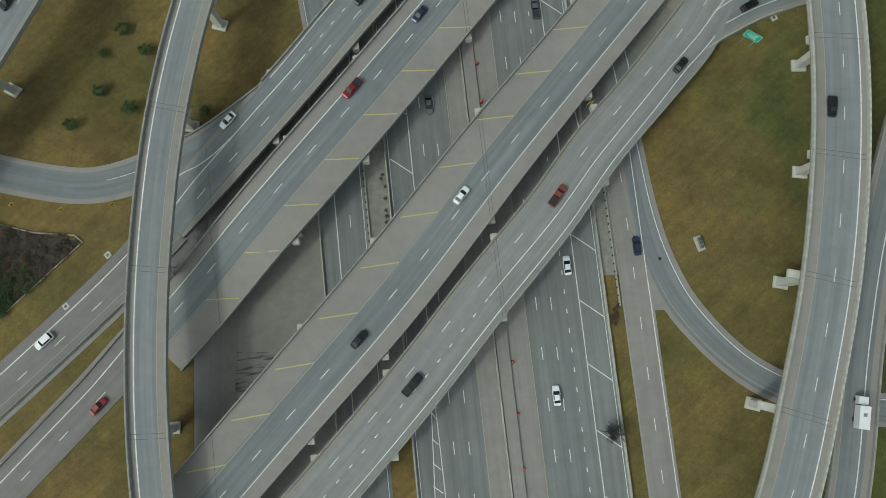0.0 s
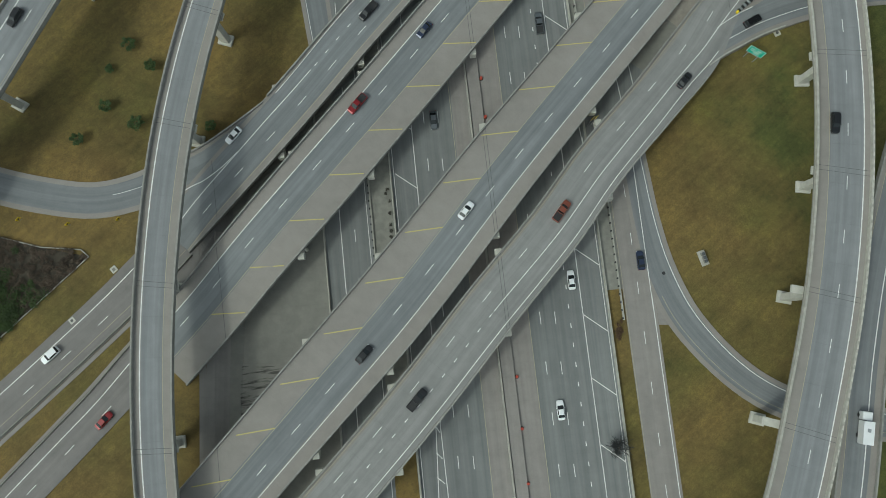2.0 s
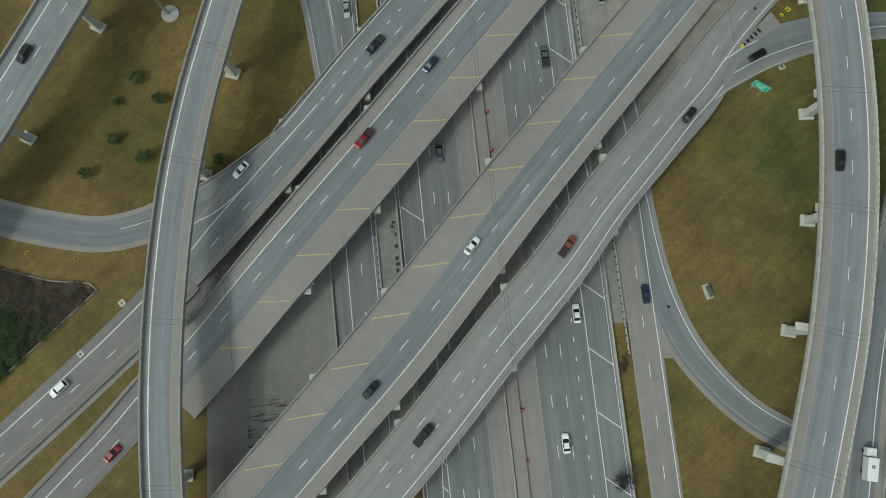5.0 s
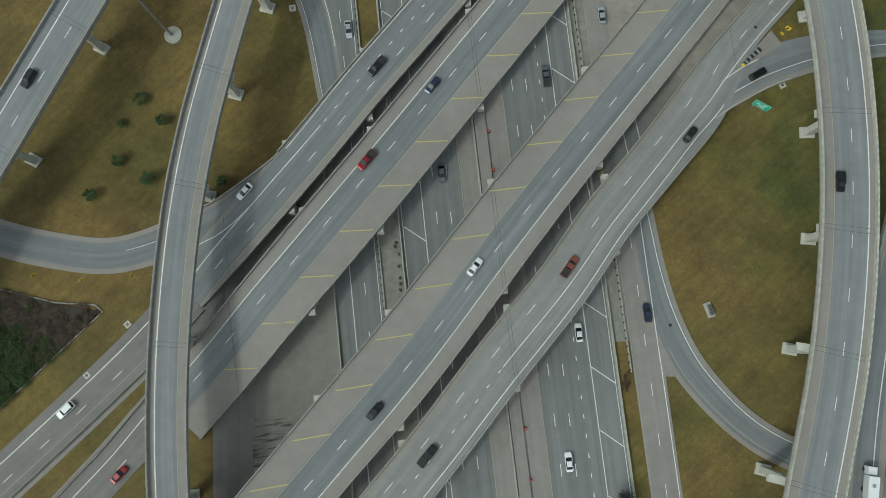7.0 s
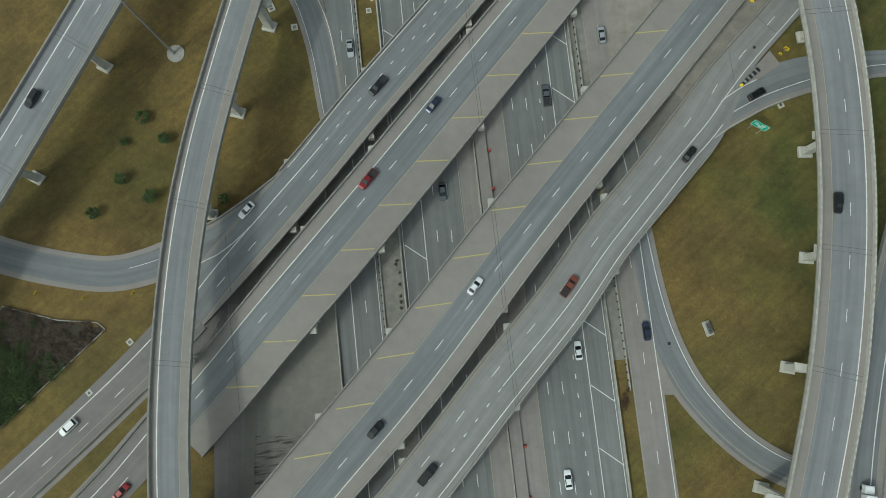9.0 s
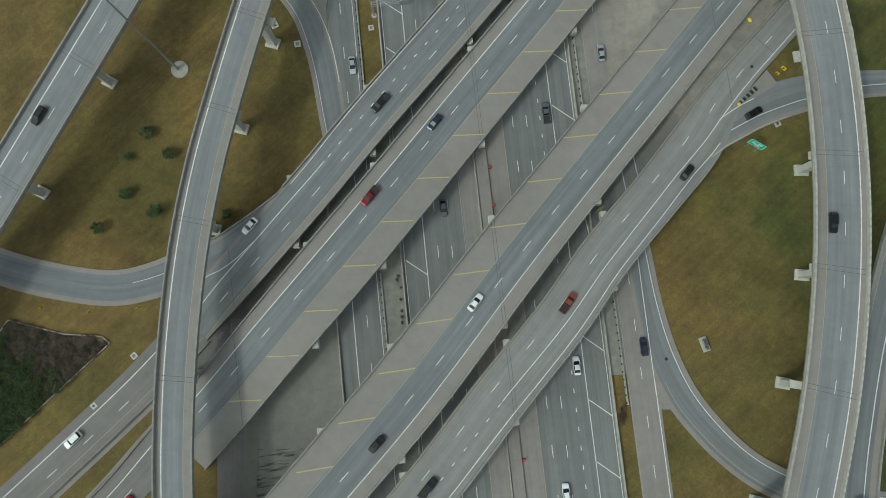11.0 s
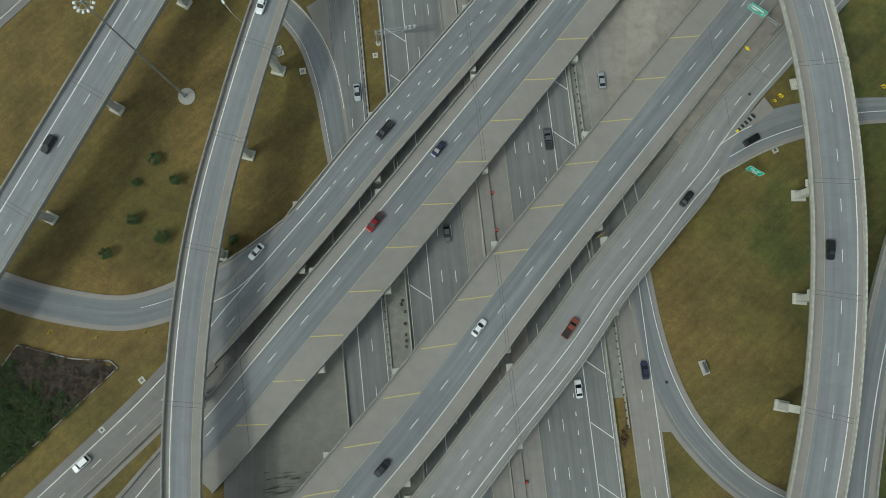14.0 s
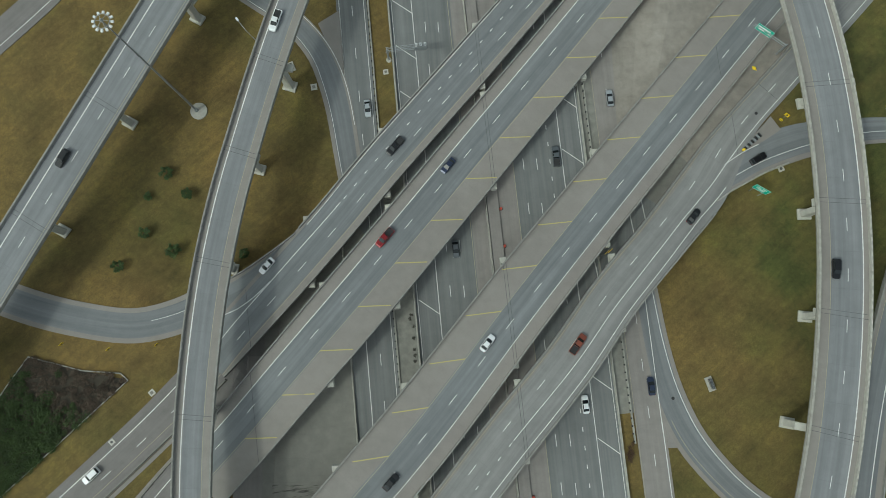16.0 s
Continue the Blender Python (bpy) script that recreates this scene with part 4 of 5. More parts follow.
def bare_tree(x, y, h, rad, seed):
    rng = random.Random(seed)
    g = height(x, y) - 0.05
    top = empty("bare_tree", (x, y, g), "leafless dark grey tree beside the freeway barrier", "tree")
    bm = rod((x, y, g), (x, y, g + h * 0.35), 0.14, 0.1)
    twigs = bmesh.new()
    for i in range(26):
        a = rng.uniform(0, 6.28)
        q = rad * rng.uniform(0.3, 0.8)
        p0 = Vector((x, y, g + h * rng.uniform(0.2, 0.35)))
        p1 = Vector((x + math.cos(a) * q, y + math.sin(a) * q, g + h * rng.uniform(0.5, 0.85)))
        rod(p0, p1, 0.055, 0.03, 5, bm)
        for _ in range(18):
            st = p0.lerp(p1, rng.uniform(0.4, 1))
            e = st + Vector((rng.gauss(0, 0.5), rng.gauss(0, 0.5), rng.uniform(0.1, 0.7))) * rad * 0.42
            rod(st, e, 0.035, 0.02, 3, twigs)
    part("trunk", bm, BARK, top)
    part("crown", twigs, plain("grey_twigs", (0.035, 0.038, 0.04), 0.9), top)


bare_tree(40.0, -25.8, 5.4, 4.1, 3)
rng = random.Random(9)
tagged(new("dead_bush", mesh_from("dead_bush", *leaves([(41.3 + rng.gauss(0, 0.35), 1.8 + rng.gauss(0, 1.6), -0.1, 0.6) for _ in range(12)], 40, 0.2, rng), [plain("rust_brush", (0.09, 0.055, 0.03), 0.9, 0, 0.4)])), "dead brown bush beside the concrete strip", "bush")
rng = random.Random(10)
tagged(new("debris", mesh_from("debris", *leaves([(-15.2 + rng.gauss(0, 0.3) - 0.11 * (y - 35), y, 0.0, 0.45) for y in (25, 26.5, 28, 31, 34, 36, 37)], 24, 0.24, rng), [plain("litter", (0.07, 0.065, 0.055), 0.9, 0, 0.6)])), "scattered dark debris on a concrete median", "debris", kind="stuff")


# ---- guard posts, barrels, boxes ----
def post_rail(u, y0, y1, label, step=1.95):
    ym = (y0 + y1) / 2
    top = empty("guard_rail", (u + SKEW * ym, ym, 0), label, "guard rail")
    r = lane_road(u, 1, 0.0, y0, y1)
    part("rail", r.loft("rail", barrier_section(0, 0.55, 0.5, 0.32), [CONC]), None, top)
    me = None
    y = y0 + 0.5
    while y < y1:
        if me is None:
            bm = box(0.28, 0.4, 0.8, None, 0.03)
            me = bpy.data.meshes.new("post")
            bm.to_mesh(me)
            bm.free()
            me.materials.append(BLACK)
        part_at("post", me, pose(lane_x(u, y) - 0.3, y, 0.0), top)
        y += step


post_rail(-16.3, 14, 46, "pale concrete rail with dark posts along a median")
post_rail(-16.2, 84, 132, "pale concrete rail with dark posts beside a grass strip")
post_rail(43.0, 4.5, 50, "pale concrete rail with dark posts along a frontage road")
post_rail(41.4, 76, 100, "pale concrete rail with dark posts near an overpass")

for x, y in ((16.1, -9.1), (17.2, -21.4), (18.5, -34.2), (7.9, 65.4), (8.9, 55.4), (15.2, 3.5), (19.8, -46)):
    top = empty("traffic_barrel", (x + 0.1, y, 0), "small red plastic traffic barrel beside the median", "barrel", "barrels along the median")
    part("body", rod((x + 0.1, y, 0), (x + 0.1, y, 0.95), 0.42, 0.34, 14), ORANGE, top)
    part("base", rod((x + 0.1, y, 0), (x + 0.1, y, 0.12), 0.52, 0.5, 14), BLACK, top)

# equipment cabinets on their slab
CABINET = plain("dark_grey_cabinet", (0.09, 0.095, 0.1), 0.6, 0.1, 0.15, 2.0)
m = pose(62.3, 19.7, height(62.3, 19.7) - 0.15, 0, 0, -70)
top = empty("equipment_cabinet", m.translation, "grey steel equipment cabinets on a pale concrete slab", "cabinet")
part("slab", box(3.8, 1.9, 0.35, m, 0.04), CONC, top)
for dx in (-0.95, 0.0, 0.95):
    cab = part("cabinet", box(0.8, 0.7, 1.1, m @ Matrix.Translation((dx, 0.1, 0.35)), 0.03), CABINET, top)
    part("door", box(0.7, 0.04, 0.95, m @ Matrix.Translation((dx, 0.1 - 0.38, 0.42)), 0.01), CONC_DARK, cab)


def drain(x, y, size, turn, label, round_lid=True, lift=-0.1):
    m = pose(x, y, height(x, y) + lift, 0, 0, turn)
    top = empty("drain_inlet", m.translation, label, "drain")
    part("surround", box(size, size, 0.2, m, 0.03), PIER, top)
    part("lid", rod(m @ Vector((0, 0, 0.1)), m @ Vector((0, 0, 0.24)), size * 0.24, None, 14) if round_lid else box(size * 0.5, size * 0.5, 0.24, m, 0.02), TAR if round_lid else CONC_DARK, top)


drain(-81, 16.7, 1.5, 42, "square pale concrete drain inlet in grass", False)
drain(-90.4, 4.4, 1.4, 42, "concrete manhole with dark lid at the road edge", True, 0.04)
m = pose(-49.2, 104.3, -0.12, 0, 0, 24)
top = empty("drain_inlet", m.translation, "concrete inlet box with three dark openings on grass", "drain")
part("surround", box(1.9, 2.7, 0.4, m, 0.04), PIER, top)
for dy in (-0.75, 0.0, 0.75):
    part("grate", box(1.0, 0.5, 0.44, m @ Matrix.Translation((0, dy, 0)), 0.02), TAR, top)
drain(82.5, 76.5, 1.6, 25, "small concrete inlet with a dark hole beside the slip road", True)
mh = rd.at(323.5, 1.2, 0.01)
top = empty("manhole_cover", mh, "round dark iron manhole cover in the ramp", "manhole")
part("lid", rod(mh, mh + Vector((0, 0, 0.04)), 0.42, None, 18), BLACK, top)
drain(-42.8, 98.7, 1.7, 10, "square pale concrete drain box on brown grass", False)
drain(-23.3, 103.1, 1.4, 8, "small concrete drain box in a grass strip", False)
mh = Vector((52.5, 16.0, 0.12))
top = empty("manhole_cover", mh, "round dark iron manhole cover in the slip road", "manhole")
part("lid", rod(mh, mh + Vector((0, 0, 0.05)), 0.42, None, 18), BLACK, top)


# ---- signs ----
def sign_board(at, width, tall, turn, label, posts=(), bars=(), z=None, sheet=GREEN, post_r=0.09):
    """A board facing local -y; bars: (x, z, w, h) white strips in place of lettering."""
    g = height(at[0], at[1])
    m = pose(at[0], at[1], z, 0, 0, turn)
    top = empty("road_sign", (at[0], at[1], g), label, "sign")
    board = part("panel", box(width, 0.08, tall, m, 0.02), sheet, top)
    if bars:
        for zz in (0.08, tall - 0.16):
            part("border", box(width - 0.2, 0.02, 0.09, m @ Matrix.Translation((0, -0.05, zz))), SIGNWHITE, board)
        for xx in (-width / 2 + 0.14, width / 2 - 0.14):
            part("border", box(0.09, 0.02, tall - 0.16, m @ Matrix.Translation((xx, -0.05, 0.08))), SIGNWHITE, board)
    for x, zz, w, h in bars:
        part("lettering", box(w, 0.02, h, m @ Matrix.Translation((x, -0.055, zz))), SIGNWHITE, board)
    for dx in posts:
        p = m @ Vector((dx, 0.14, 0))
        part("post", rod((p.x, p.y, height(p.x, p.y) - 0.1), (p.x, p.y, z + tall - 0.2), post_r, None, 8), STEEL, top)
    return top


sign_board((75.2, 69.9), 4.2, 3.6, -30, "green road sign on two steel posts with white lettering bars", (-1.3, 1.3), ((-0.9, 2.3, 1.0, 0.3), (0.7, 2.35, 1.1, 0.4), (-0.2, 1.5, 2.4, 0.28), (0.3, 0.8, 1.5, 0.28)), 4.4, post_r=0.12)
# cantilever sign over the ramp
top = sign_board((76.9, 112.0), 4.9, 3.4, -35, "large green overhead sign on a steel arm above a ramp", (), ((-0.2, 2.1, 3.6, 0.5), (-0.8, 1.1, 1.8, 0.4), (1.6, 0.7, 0.6, 0.6)), 6.8)
part("post", rod((82.4, 108.0, 2.0), (82.4, 108.0, 9.2), 0.28, 0.2, 12), STEEL, top)
part("arm", rod((82.4, 108.0, 8.6), (74.4, 113.8, 8.6), 0.16, 0.12, 10), STEEL, top)
part("arm", rod((82.4, 108.0, 7.6), (74.4, 113.8, 7.8), 0.12, 0.1, 10), STEEL, top)


def warning(x, y, z, turn, size, label, arrow=False, posts=1, tall=None):
    g = height(x, y)
    m = pose(x, y, z, 0, 0, turn)
    top = empty("warning_sign", (x, y, g), label, "sign")
    if arrow:
        board = part("panel", box(size, 0.06, tall or size, m, 0.01), SIGNYELLOW, top)
        part("chevron", box(size * 0.62, 0.02, size * 0.24, m @ Matrix.Translation((0, -0.04, size * 0.62)) @ pose(0, 0, 0, 0, 38, 0)), BLACK, board)
        part("chevron", box(size * 0.62, 0.02, size * 0.24, m @ Matrix.Translation((0, -0.045, size * 0.28)) @ pose(0, 0, 0, 0, -38, 0)), BLACK, board)
    else:
        part("panel", box(size, 0.06, size, m @ pose(0, 0, 0, 0, 45, 0), 0.01), SIGNYELLOW, top)
    part("post", rod((x, y, g - 0.1), (x, y, z + 0.3), 0.05, None, 6), STEEL, top)


for x, y in ((-104.2, 28.8), (-92.2, 27.6), (-80, 28.8)):
    warning(x, y, 5.1, 48, 1.1, "small yellow chevron sign beside the loop ramp", True, tall=1.25)
warning(74.8, 103.3, 4.6, -45, 1.3, "yellow diamond warning sign between ramps")
warning(83.6, 90.4, 3.6, -40, 1.3, "yellow chevron sign on a post at the ramp gore", True, tall=1.6)
warning(82.4, 89.4, 2.8, -40, 0.9, "yellow chevron sign on a post at the ramp gore", True, tall=1.2)
warning(111, 93.0, 3.2, -40, 1.3, "yellow chevron sign beside the slip road", True, tall=1.6)
# clearance sign hanging at the overpass edge
for dx, dz in ((0, 0), (0.9, -0.3)):
    warning(34.6 + dx, 53.0 + dx * 0.4, 5.4 + dz, 45, 1.25, "yellow warning sign at the overpass edge", False)

# crash cushion at the ramp nose
a, b = [rd.at(*rd.where(x, y), 0.03) for x, y in ((72.3, 81.4), (76.3, 85.1))]
top = empty("crash_cushion", a, "dark crash cushion cartridges with a yellow nose", "crash cushion")
turn = math.degrees(math.atan2(b.y - a.y, b.x - a.x)) - 90
for i in range(9):
    p = a.lerp(b, i / 8)
    part("cartridge", box(0.8 + 0.06 * i, 0.42, 0.8, pose(p.x, p.y, p.z, 0, 0, turn), 0.06), STEEL if i % 2 else BLACK, top)
part("nose", rod(a + Vector((-0.4, -0.4, 0)), a + Vector((-0.4, -0.4, 0.8)), 0.36, 0.3, 14), SIGNYELLOW, top)

# ---- high mast light ----
mx, my = -74.4, 91.9
top = empty("high_mast_light", (mx, my, 0), "tall tapered steel high mast light with lamp ring", "street lamp")
part("footing", rod((mx + 0.6, my - 0.2, -0.3), (mx + 0.6, my - 0.2, 0.25), 2.35, 2.3, 32), CONC, top, "round pale concrete footing")
part("base", rod((mx, my, 0.2), (mx, my, 1.0), 0.6, 0.5, 16), STEEL, top)
part("pole", rod((mx, my, 0.3), (mx, my, 59), 0.36, 0.13, 14), STEEL, top)
ring = bmesh.new()
for i in range(24):
    a0, a1 = 2 * math.pi * i / 24, 2 * math.pi * (i + 1) / 24
    rod((mx + 1.5 * math.cos(a0), my + 1.5 * math.sin(a0), 58.6), (mx + 1.5 * math.cos(a1), my + 1.5 * math.sin(a1), 58.6), 0.09, None, 6, ring)
for i in range(6):
    a0 = math.pi * i / 3
    rod((mx, my, 59), (mx + 1.5 * math.cos(a0), my + 1.5 * math.sin(a0), 58.6), 0.05, None, 5, ring)
part("lamp_ring", ring, STEEL, top)
part("cap", rod((mx, my, 58.8), (mx, my, 59.5), 0.4, 0.2, 12), STEEL, top)
for i in range(12):
    a0 = 2 * math.pi * i / 12
    lampm = pose(mx + 1.9 * math.cos(a0), my + 1.9 * math.sin(a0), 58.1, 0, 0, math.degrees(a0))
    lum = part("luminaire", box(0.62, 0.5, 0.42, lampm, 0.08), LAMPGLASS, top)
    part("bracket", rod(lampm @ Vector((-0.45, 0, 0.4)), lampm @ Vector((0, 0, 0.35)), 0.05, None, 5), STEEL, lum)

# ---- cantilever sign truss over the freeway ----
bx, by = -22.5, 106.5
top = empty("sign_truss", (bx, by, 0), "grey steel cantilever truss carrying a sign panel", "sign truss")
part("footing", rod((bx, by, -0.1), (bx, by, 0.3), 0.75, 0.7, 16), PIER, top)
part("post", rod((bx, by, 0.2), (bx, by, 7.8), 0.3, 0.24, 12), STEEL, top)
truss = bmesh.new()
ax, ay = Vector((bx, by, 0)), Vector((bx + 10.6, by + 1.4, 0))
n = 8
for dz in (6.6, 7.7):
    for dy in (-0.45, 0.45):
        rod(ax + Vector((-0.4, dy, dz)), ay + Vector((0, dy, dz)), 0.07, None, 6, truss)
for i in range(n):
    p, q = ax.lerp(ay, i / n), ax.lerp(ay, (i + 1) / n)
    for dy in (-0.45, 0.45):
        rod(p + Vector((0, dy, 6.6)), q + Vector((0, dy, 7.7)), 0.045, None, 4, truss)
    rod(p + Vector((0, -0.45, 7.7)), q + Vector((0, 0.45, 7.7)), 0.045, None, 4, truss)
    rod(p + Vector((0, -0.45, 6.6)), p + Vector((0, 0.45, 6.6)), 0.045, None, 4, truss)
part("truss", truss, STEEL, top)
for i in range(3):
    p = ax.lerp(ay, 0.72 + 0.11 * i)
    part("sign_light", box(0.7, 0.9, 0.25, Matrix.Translation(p + Vector((0, 0.75, 6.3))), 0.04), LAMPGLASS, top)
part("panel", box(3.4, 0.1, 2.2, Matrix.Translation(ax.lerp(ay, 0.84) + Vector((0, -0.6, 5.9))) @ pose(0, 0, 0, 0, 0, 7.5), 0.02), STEEL, top)

# lamp on the flyover's outer edge
s, _ = rl.where(-54, 104)
p = rl.at(s, -4.4)
top = empty("street_lamp", p, "pale steel street lamp leaning out from the flyover", "street lamp")
part("pole", rod(p, p + Vector((-1.6, 0.8, 5.0)), 0.1, 0.07, 8), STEEL, top)
part("arm", rod(p + Vector((-1.6, 0.8, 5.0)), p + Vector((-3.4, 3.0, 5.6)), 0.07, 0.05, 8), STEEL, top)
part("lamp_head", box(0.5, 1.0, 0.2, Matrix.Translation(p + Vector((-3.6, 3.3, 5.5))) @ pose(0, 0, 0, 0, 0, 35), 0.05), LAMPGLASS, top)


# ---- open rail blocks on the flyovers ----
def rail_blocks(top, road, k, mat):
    bm = bmesh.new()
    s = 1.0
    while s < road.length - 1:
        if -75 < road.at(s, 0).y < 150:
            box(0.24, 0.95, 0.14, road.frame_at(s, edge(road, k, 0.25)(s), 0.93), 0.0, bm)
        s += 1.75
    ob = part("railing", bm, mat, top)
    tagged(ob, kind="stuff")


rail_blocks(R, rr, 1, PIER)
rail_blocks(L, rl, -1, EDGE)


# ---- vehicles ----
GLASS = blank("tinted_glass", 0.08)[0]
GLASS.node_tree.nodes["Principled BSDF"].inputs["Base Color"].default_value = (0.015, 0.018, 0.02, 1)
TAIL = plain("red_lens", (0.35, 0.01, 0.01), 0.2, 0, 0.05)
HEAD = plain("clear_lens", (0.75, 0.77, 0.8), 0.15, 0, 0.05)


def paint(name, colour, metal=0.2):
    m = plain(name + "_paint", colour, 0.28, metal, 0.05, 0.6)
    m.node_tree.nodes["Principled BSDF"].inputs["Coat Weight"].default_value = 0.25
    return m


PAINTS = {"white": paint("white", (0.78, 0.79, 0.8), 0), "black": paint("black", (0.006, 0.0065, 0.008), 0), "silver": paint("silver", (0.45, 0.47, 0.49), 0.5), "navy": paint("navy", (0.02, 0.03, 0.065)),
          "red": paint("red", (0.2, 0.008, 0.012)), "blue": paint("blue", (0.02, 0.07, 0.25)), "grey": paint("grey", (0.1, 0.11, 0.12)), "rust": paint("rust", (0.22, 0.06, 0.035))}

SHAPES = {  # stations: y, half width, top; cabin: base y0 y1 half, roof y0 y1 half, z; length
    "sedan": ([(-2.38, 0.66, 0.78), (-2.2, 0.84, 0.97), (-1.5, 0.9, 1.02), (0, 0.91, 1.0), (1.1, 0.9, 0.97), (2.0, 0.85, 0.84), (2.38, 0.62, 0.62)], (-1.85, 1.15, 0.82, -1.1, 0.25, 0.62, 1.46)),
    "suv": ([(-2.4, 0.78, 0.95), (-2.28, 0.92, 1.08), (-1.4, 0.96, 1.12), (0, 0.96, 1.1), (1.0, 0.95, 1.08), (2.05, 0.9, 0.98), (2.4, 0.7, 0.75)], (-2.25, 1.15, 0.88, -1.95, 0.4, 0.7, 1.76)),
    "pickup": ([(-2.85, 0.9, 0.9), (-2.8, 0.97, 0.92), (-0.75, 0.98, 0.92), (-0.7, 0.98, 1.12), (1.4, 0.98, 1.12), (2.5, 0.93, 1.02), (2.85, 0.75, 0.8)], (-0.7, 1.55, 0.88, -0.5, 0.75, 0.72, 1.84)),
}
BUILT = {}


def vehicle(kind, colour, m, label):
    key = (kind, colour)
    if key in BUILT:
        ob = copy_thing(BUILT[key], m)
        return tagged(ob, label)
    stations, (y0, y1, hw, ry0, ry1, rw, rz) = SHAPES[kind]
    top = empty(kind if kind == "pickup" else "car", (0, 0, 0), label, "pickup truck" if kind == "pickup" else "car", "vehicles on the roads")
    skin = PAINTS[colour]
    vs, fs = [], []
    for y, w, z in stations:
        vs += [(-w * 0.94, y, 0.26), (-w, y, 0.55), (-w, y, z - 0.16), (-w * 0.9, y, z), (w * 0.9, y, z), (w, y, z - 0.16), (w, y, 0.55), (w * 0.94, y, 0.26)]
    n = len(stations)
    for i in range(n - 1):
        for j in range(8):
            a, b = i * 8 + j, i * 8 + (j + 1) % 8
            fs.append((a, b, b + 8, a + 8))
    fs += [tuple(range(7, -1, -1)), tuple(range((n - 1) * 8, n * 8))]
    part("body", mesh_from("body", vs, fs, [skin]), None, top)
    zb = stations[3][2] - 0.04
    ring0 = [(-hw * 0.9, y0, zb), (hw * 0.9, y0, zb), (hw, y0 + 0.5, zb), (hw, y1 - 0.6, zb), (hw * 0.82, y1, zb), (-hw * 0.82, y1, zb), (-hw, y1 - 0.6, zb), (-hw, y0 + 0.5, zb)]
    ring1 = [(-rw * 0.92, ry0, rz - 0.06), (rw * 0.92, ry0, rz - 0.06), (rw, ry0 + 0.3, rz - 0.03), (rw, ry1 - 0.3, rz - 0.03), (rw * 0.9, ry1, rz - 0.07), (-rw * 0.9, ry1, rz - 0.07), (-rw, ry1 - 0.3, rz - 0.03), (-rw, ry0 + 0.3, rz - 0.03)]
    for name, js in (("rear_window", (0,)), ("side_window", (1, 2, 3)), ("windscreen", (4,)), ("side_window", (5, 6, 7))):
        vs, fs = [], []
        for j in js:
            i = len(vs)
            vs += [ring0[j], ring0[(j + 1) % 8], ring1[(j + 1) % 8], ring1[j]]
            fs.append((i, i + 1, i + 2, i + 3))
        part(name, mesh_from(name, vs, fs, [GLASS]), None, top)
    part("roof", box(rw * 2 - 0.02, ry1 - ry0 - 0.02, 0.07, pose(0, (ry0 + ry1) / 2, rz - 0.05), 0.03), skin, top)
    for k in (-1, 1):
        part("pillar", rod((k * hw * 0.97, y1 - 0.6, zb), (k * rw * 0.97, ry1 - 0.2, rz - 0.03), 0.05, None, 5), skin, top)
        part("pillar", rod((k * hw * 0.97, y0 + 0.45, zb), (k * rw * 0.97, ry0 + 0.25, rz - 0.03), 0.07, None, 5), skin, top)
        part("mirror", box(0.22, 0.14, 0.14, pose(k * (hw + 0.14), y1 - 0.65, zb), 0.03), skin, top)
        yf, yr = stations[-1][0], stations[0][0]
        part("headlight", box(0.34, 0.2, 0.14, pose(k * 0.58, yf - 0.16, stations[-1][2] - 0.14, -12), 0.03), HEAD, top)
        part("taillight", box(0.3, 0.12, 0.18, pose(k * 0.66, yr + 0.06, stations[0][2] - 0.2), 0.03), TAIL, top)
        for y in (yf - 0.95, yr + 1.0):
            wheel = part("wheel", rod((k * 0.72, y, 0.34), (k * 0.93, y, 0.34), 0.34, None, 16), BLACK, top)
            part("rim", rod((k * 0.92, y, 0.34), (k * 0.945, y, 0.34), 0.21, None, 12), STEEL, wheel)
    if kind == "pickup":
        bed = part("bed", box(1.66, 2.0, 0.03, pose(0, -1.78, 0.93)), BLACK, top, "black lined cargo bed")
        for x, y, sx, sy in ((-0.9, -1.78, 0.12, 2.1), (0.9, -1.78, 0.12, 2.1), (0, -2.79, 1.9, 0.1)):
            part("bed_wall", box(sx, sy, 0.26, pose(x, y, 0.88), 0.02), skin, bed)
    BUILT[key] = top
    top.matrix_basis = m
    return top


def on_road(road, x, y, back=False, lift=0.06):
    s, o = road.where(x, y)
    m = road.frame_at(s, o, lift)
    return m @ pose(0, 0, 0, 0, 0, 180) if back else m


def on_lane(x, y, back=False):
    m = pose(x, y, 0.04, 0, 0, math.degrees(math.atan(-SKEW)))
    return m @ pose(0, 0, 0, 0, 0, 180) if back else m


vehicle("pickup", "black", on_road(ra, -20.1, 80.8, True), "black pickup truck on the overpass")
vehicle("sedan", "white", on_road(ra, -52.3, 49.0, True), "white sedan on the overpass near a merge")
vehicle("sedan", "navy", on_road(rb, -6.2, 75.5, True), "dark blue sedan on the overpass")
vehicle("pickup", "red", on_road(rb, -22.2, 56.2, True), "bright red pickup truck on the overpass")
vehicle("sedan", "white", on_road(rc, 3.8, 29.8), "white sedan on the broad overpass")
vehicle("sedan", "black", on_road(rc, -19.4, -3.4), "black sedan on the broad overpass")
vehicle("pickup", "rust", on_road(rd, 26.2, 29.7), "rust-red pickup truck on the ramp overpass")
vehicle("pickup", "black", on_road(rd, -7.4, -13.6), "black pickup truck on the ramp overpass")
vehicle("sedan", "black", on_road(rd, 57.4, 62.7), "black sedan on the ramp overpass")
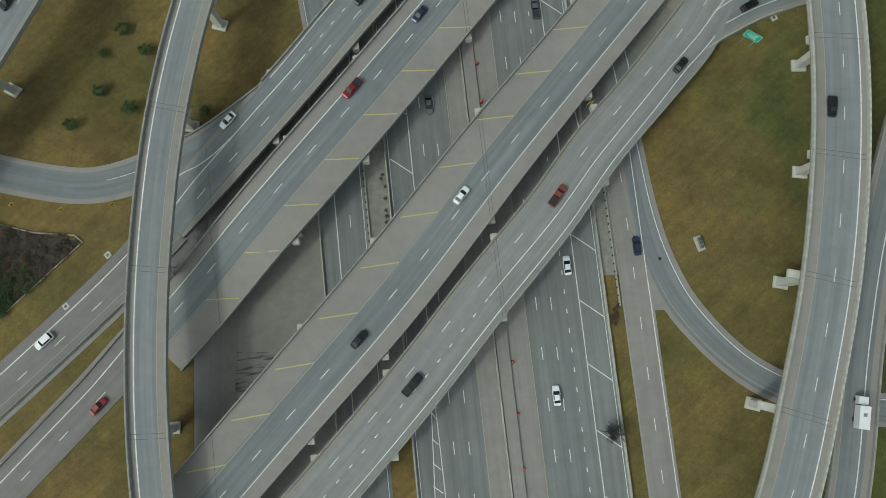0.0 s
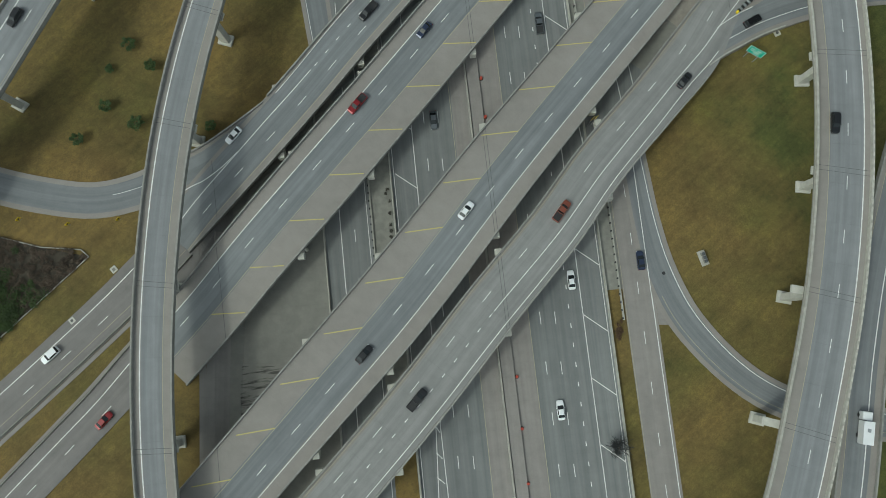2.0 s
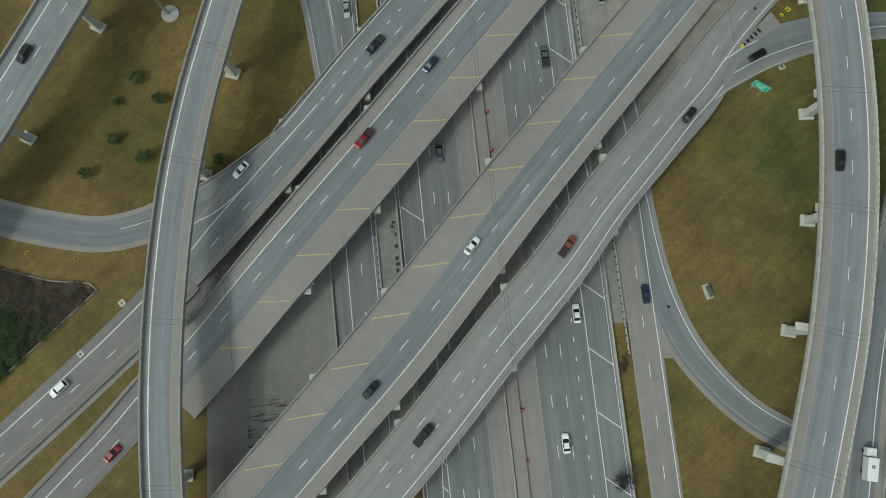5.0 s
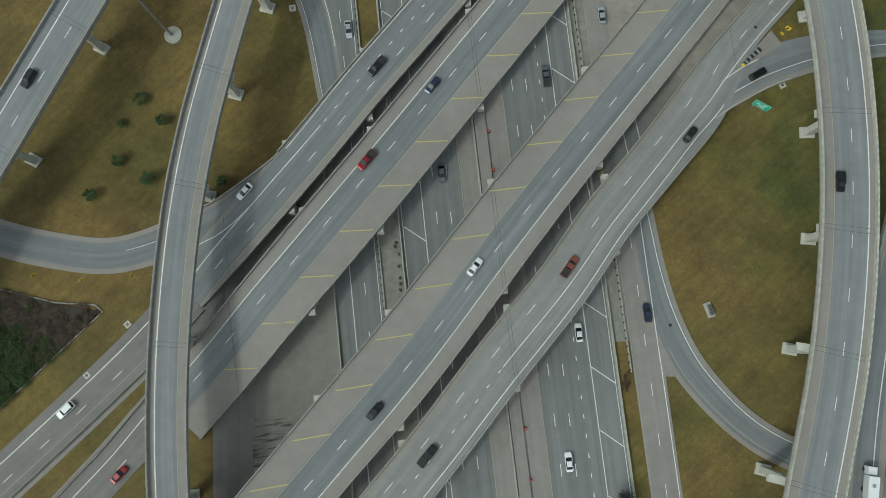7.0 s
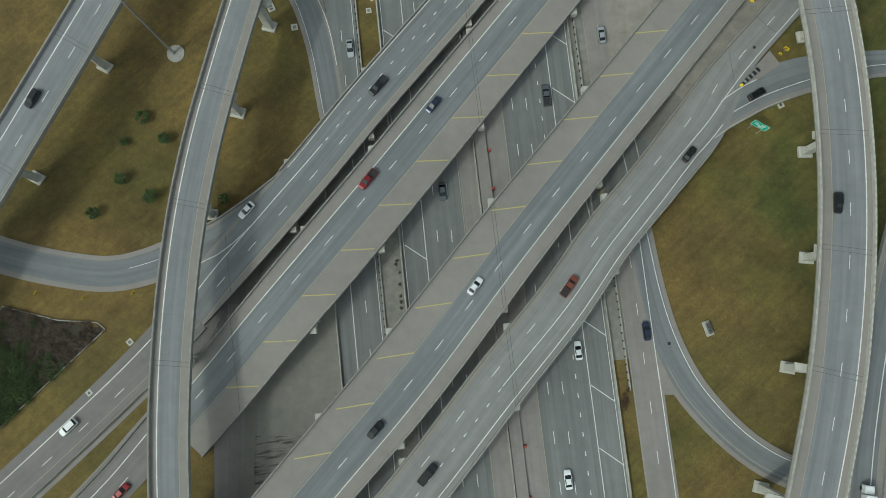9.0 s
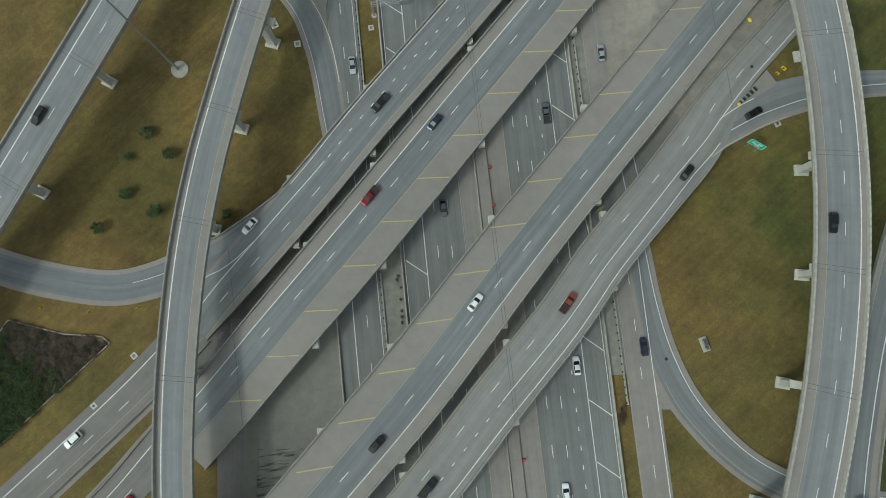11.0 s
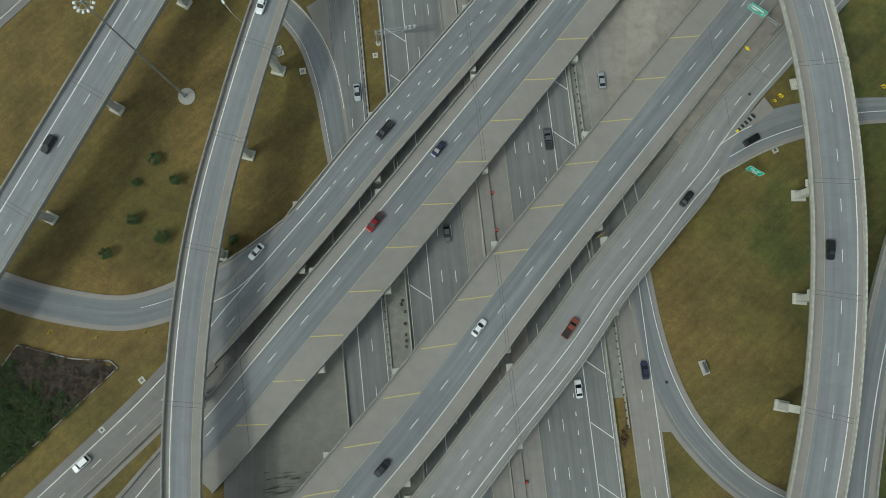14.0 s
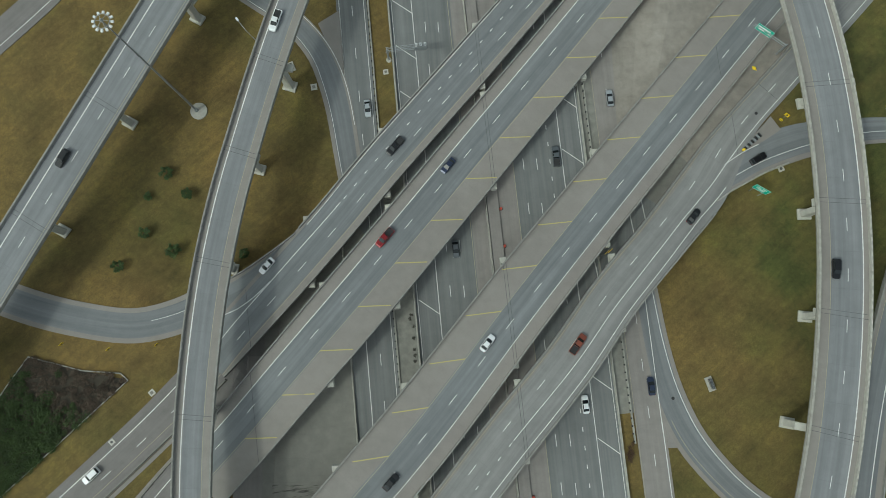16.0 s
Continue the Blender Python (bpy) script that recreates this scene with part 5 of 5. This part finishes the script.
vehicle("suv", "black", on_road(rne, 75.5, 78.6), "black sport utility car on the slip road")
vehicle("suv", "black", on_road(rf, -100.2, 73.8, True), "black sport utility car on the straight flyover")
vehicle("suv", "white", on_road(rsw, -94.8, -3.8, True), "white sport utility car on the rising road")
vehicle("sedan", "silver", on_lane(-28.0, 92.6, True), "silver sedan on the frontage road")
vehicle("sedan", "silver", on_lane(37.5, 95.9), "silver sedan on the frontage road")
vehicle("pickup", "grey", on_lane(22.8, 79.7), "grey pickup truck on the freeway")
vehicle("sedan", "grey", on_lane(-4.0, 54.5, True), "grey sedan on the freeway")
vehicle("sedan", "white", on_lane(29.7, 14.3), "white sedan on the freeway")
vehicle("sedan", "white", on_lane(26.6, -17.0), "white sedan on the freeway")
vehicle("sedan", "navy", on_lane(46.8, 19.1), "dark blue sedan on the frontage road")
vehicle("suv", "black", on_road(rr, 86.1, 47.9, True), "black sport utility car on the curved flyover")
vehicle("pickup", "white", on_road(rl, -49.5, 109.2, True), "white pickup truck on the narrow flyover")
vehicle("sedan", "red", on_road(rsw2, -81.3, -19.0), "dark red sedan on the road leaving the overpass")

# box truck on the lower ramp
m = on_road(r2, 93.4, -19.3)
top = empty("box_truck", (0, 0, 0), "white box truck with a dark flatbed load", "truck")
part("cargo_box", box(2.45, 5.2, 2.5, pose(0, -1.6, 0.95), 0.05), PAINTS["white"], top)
part("roof_hatch", box(0.8, 0.8, 0.08, pose(0, -1.0, 3.45), 0.02), STEEL, top)
cabp = part("cab", box(2.2, 1.9, 1.9, pose(0, 2.1, 0.55), 0.12), PAINTS["white"], top)
part("windscreen", box(1.9, 0.06, 0.75, pose(0, 3.05, 1.5, -8), 0.02), GLASS, cabp)
part("chassis", box(1.0, 7.2, 0.3, pose(0, -0.5, 0.5), 0.02), BLACK, top)
for k in (-1, 1):
    for y in (2.1, -2.4):
        part("wheel", rod((k * 0.8, y, 0.48), (k * 1.12, y, 0.48), 0.48, None, 16), BLACK, top)
top.matrix_basis = m
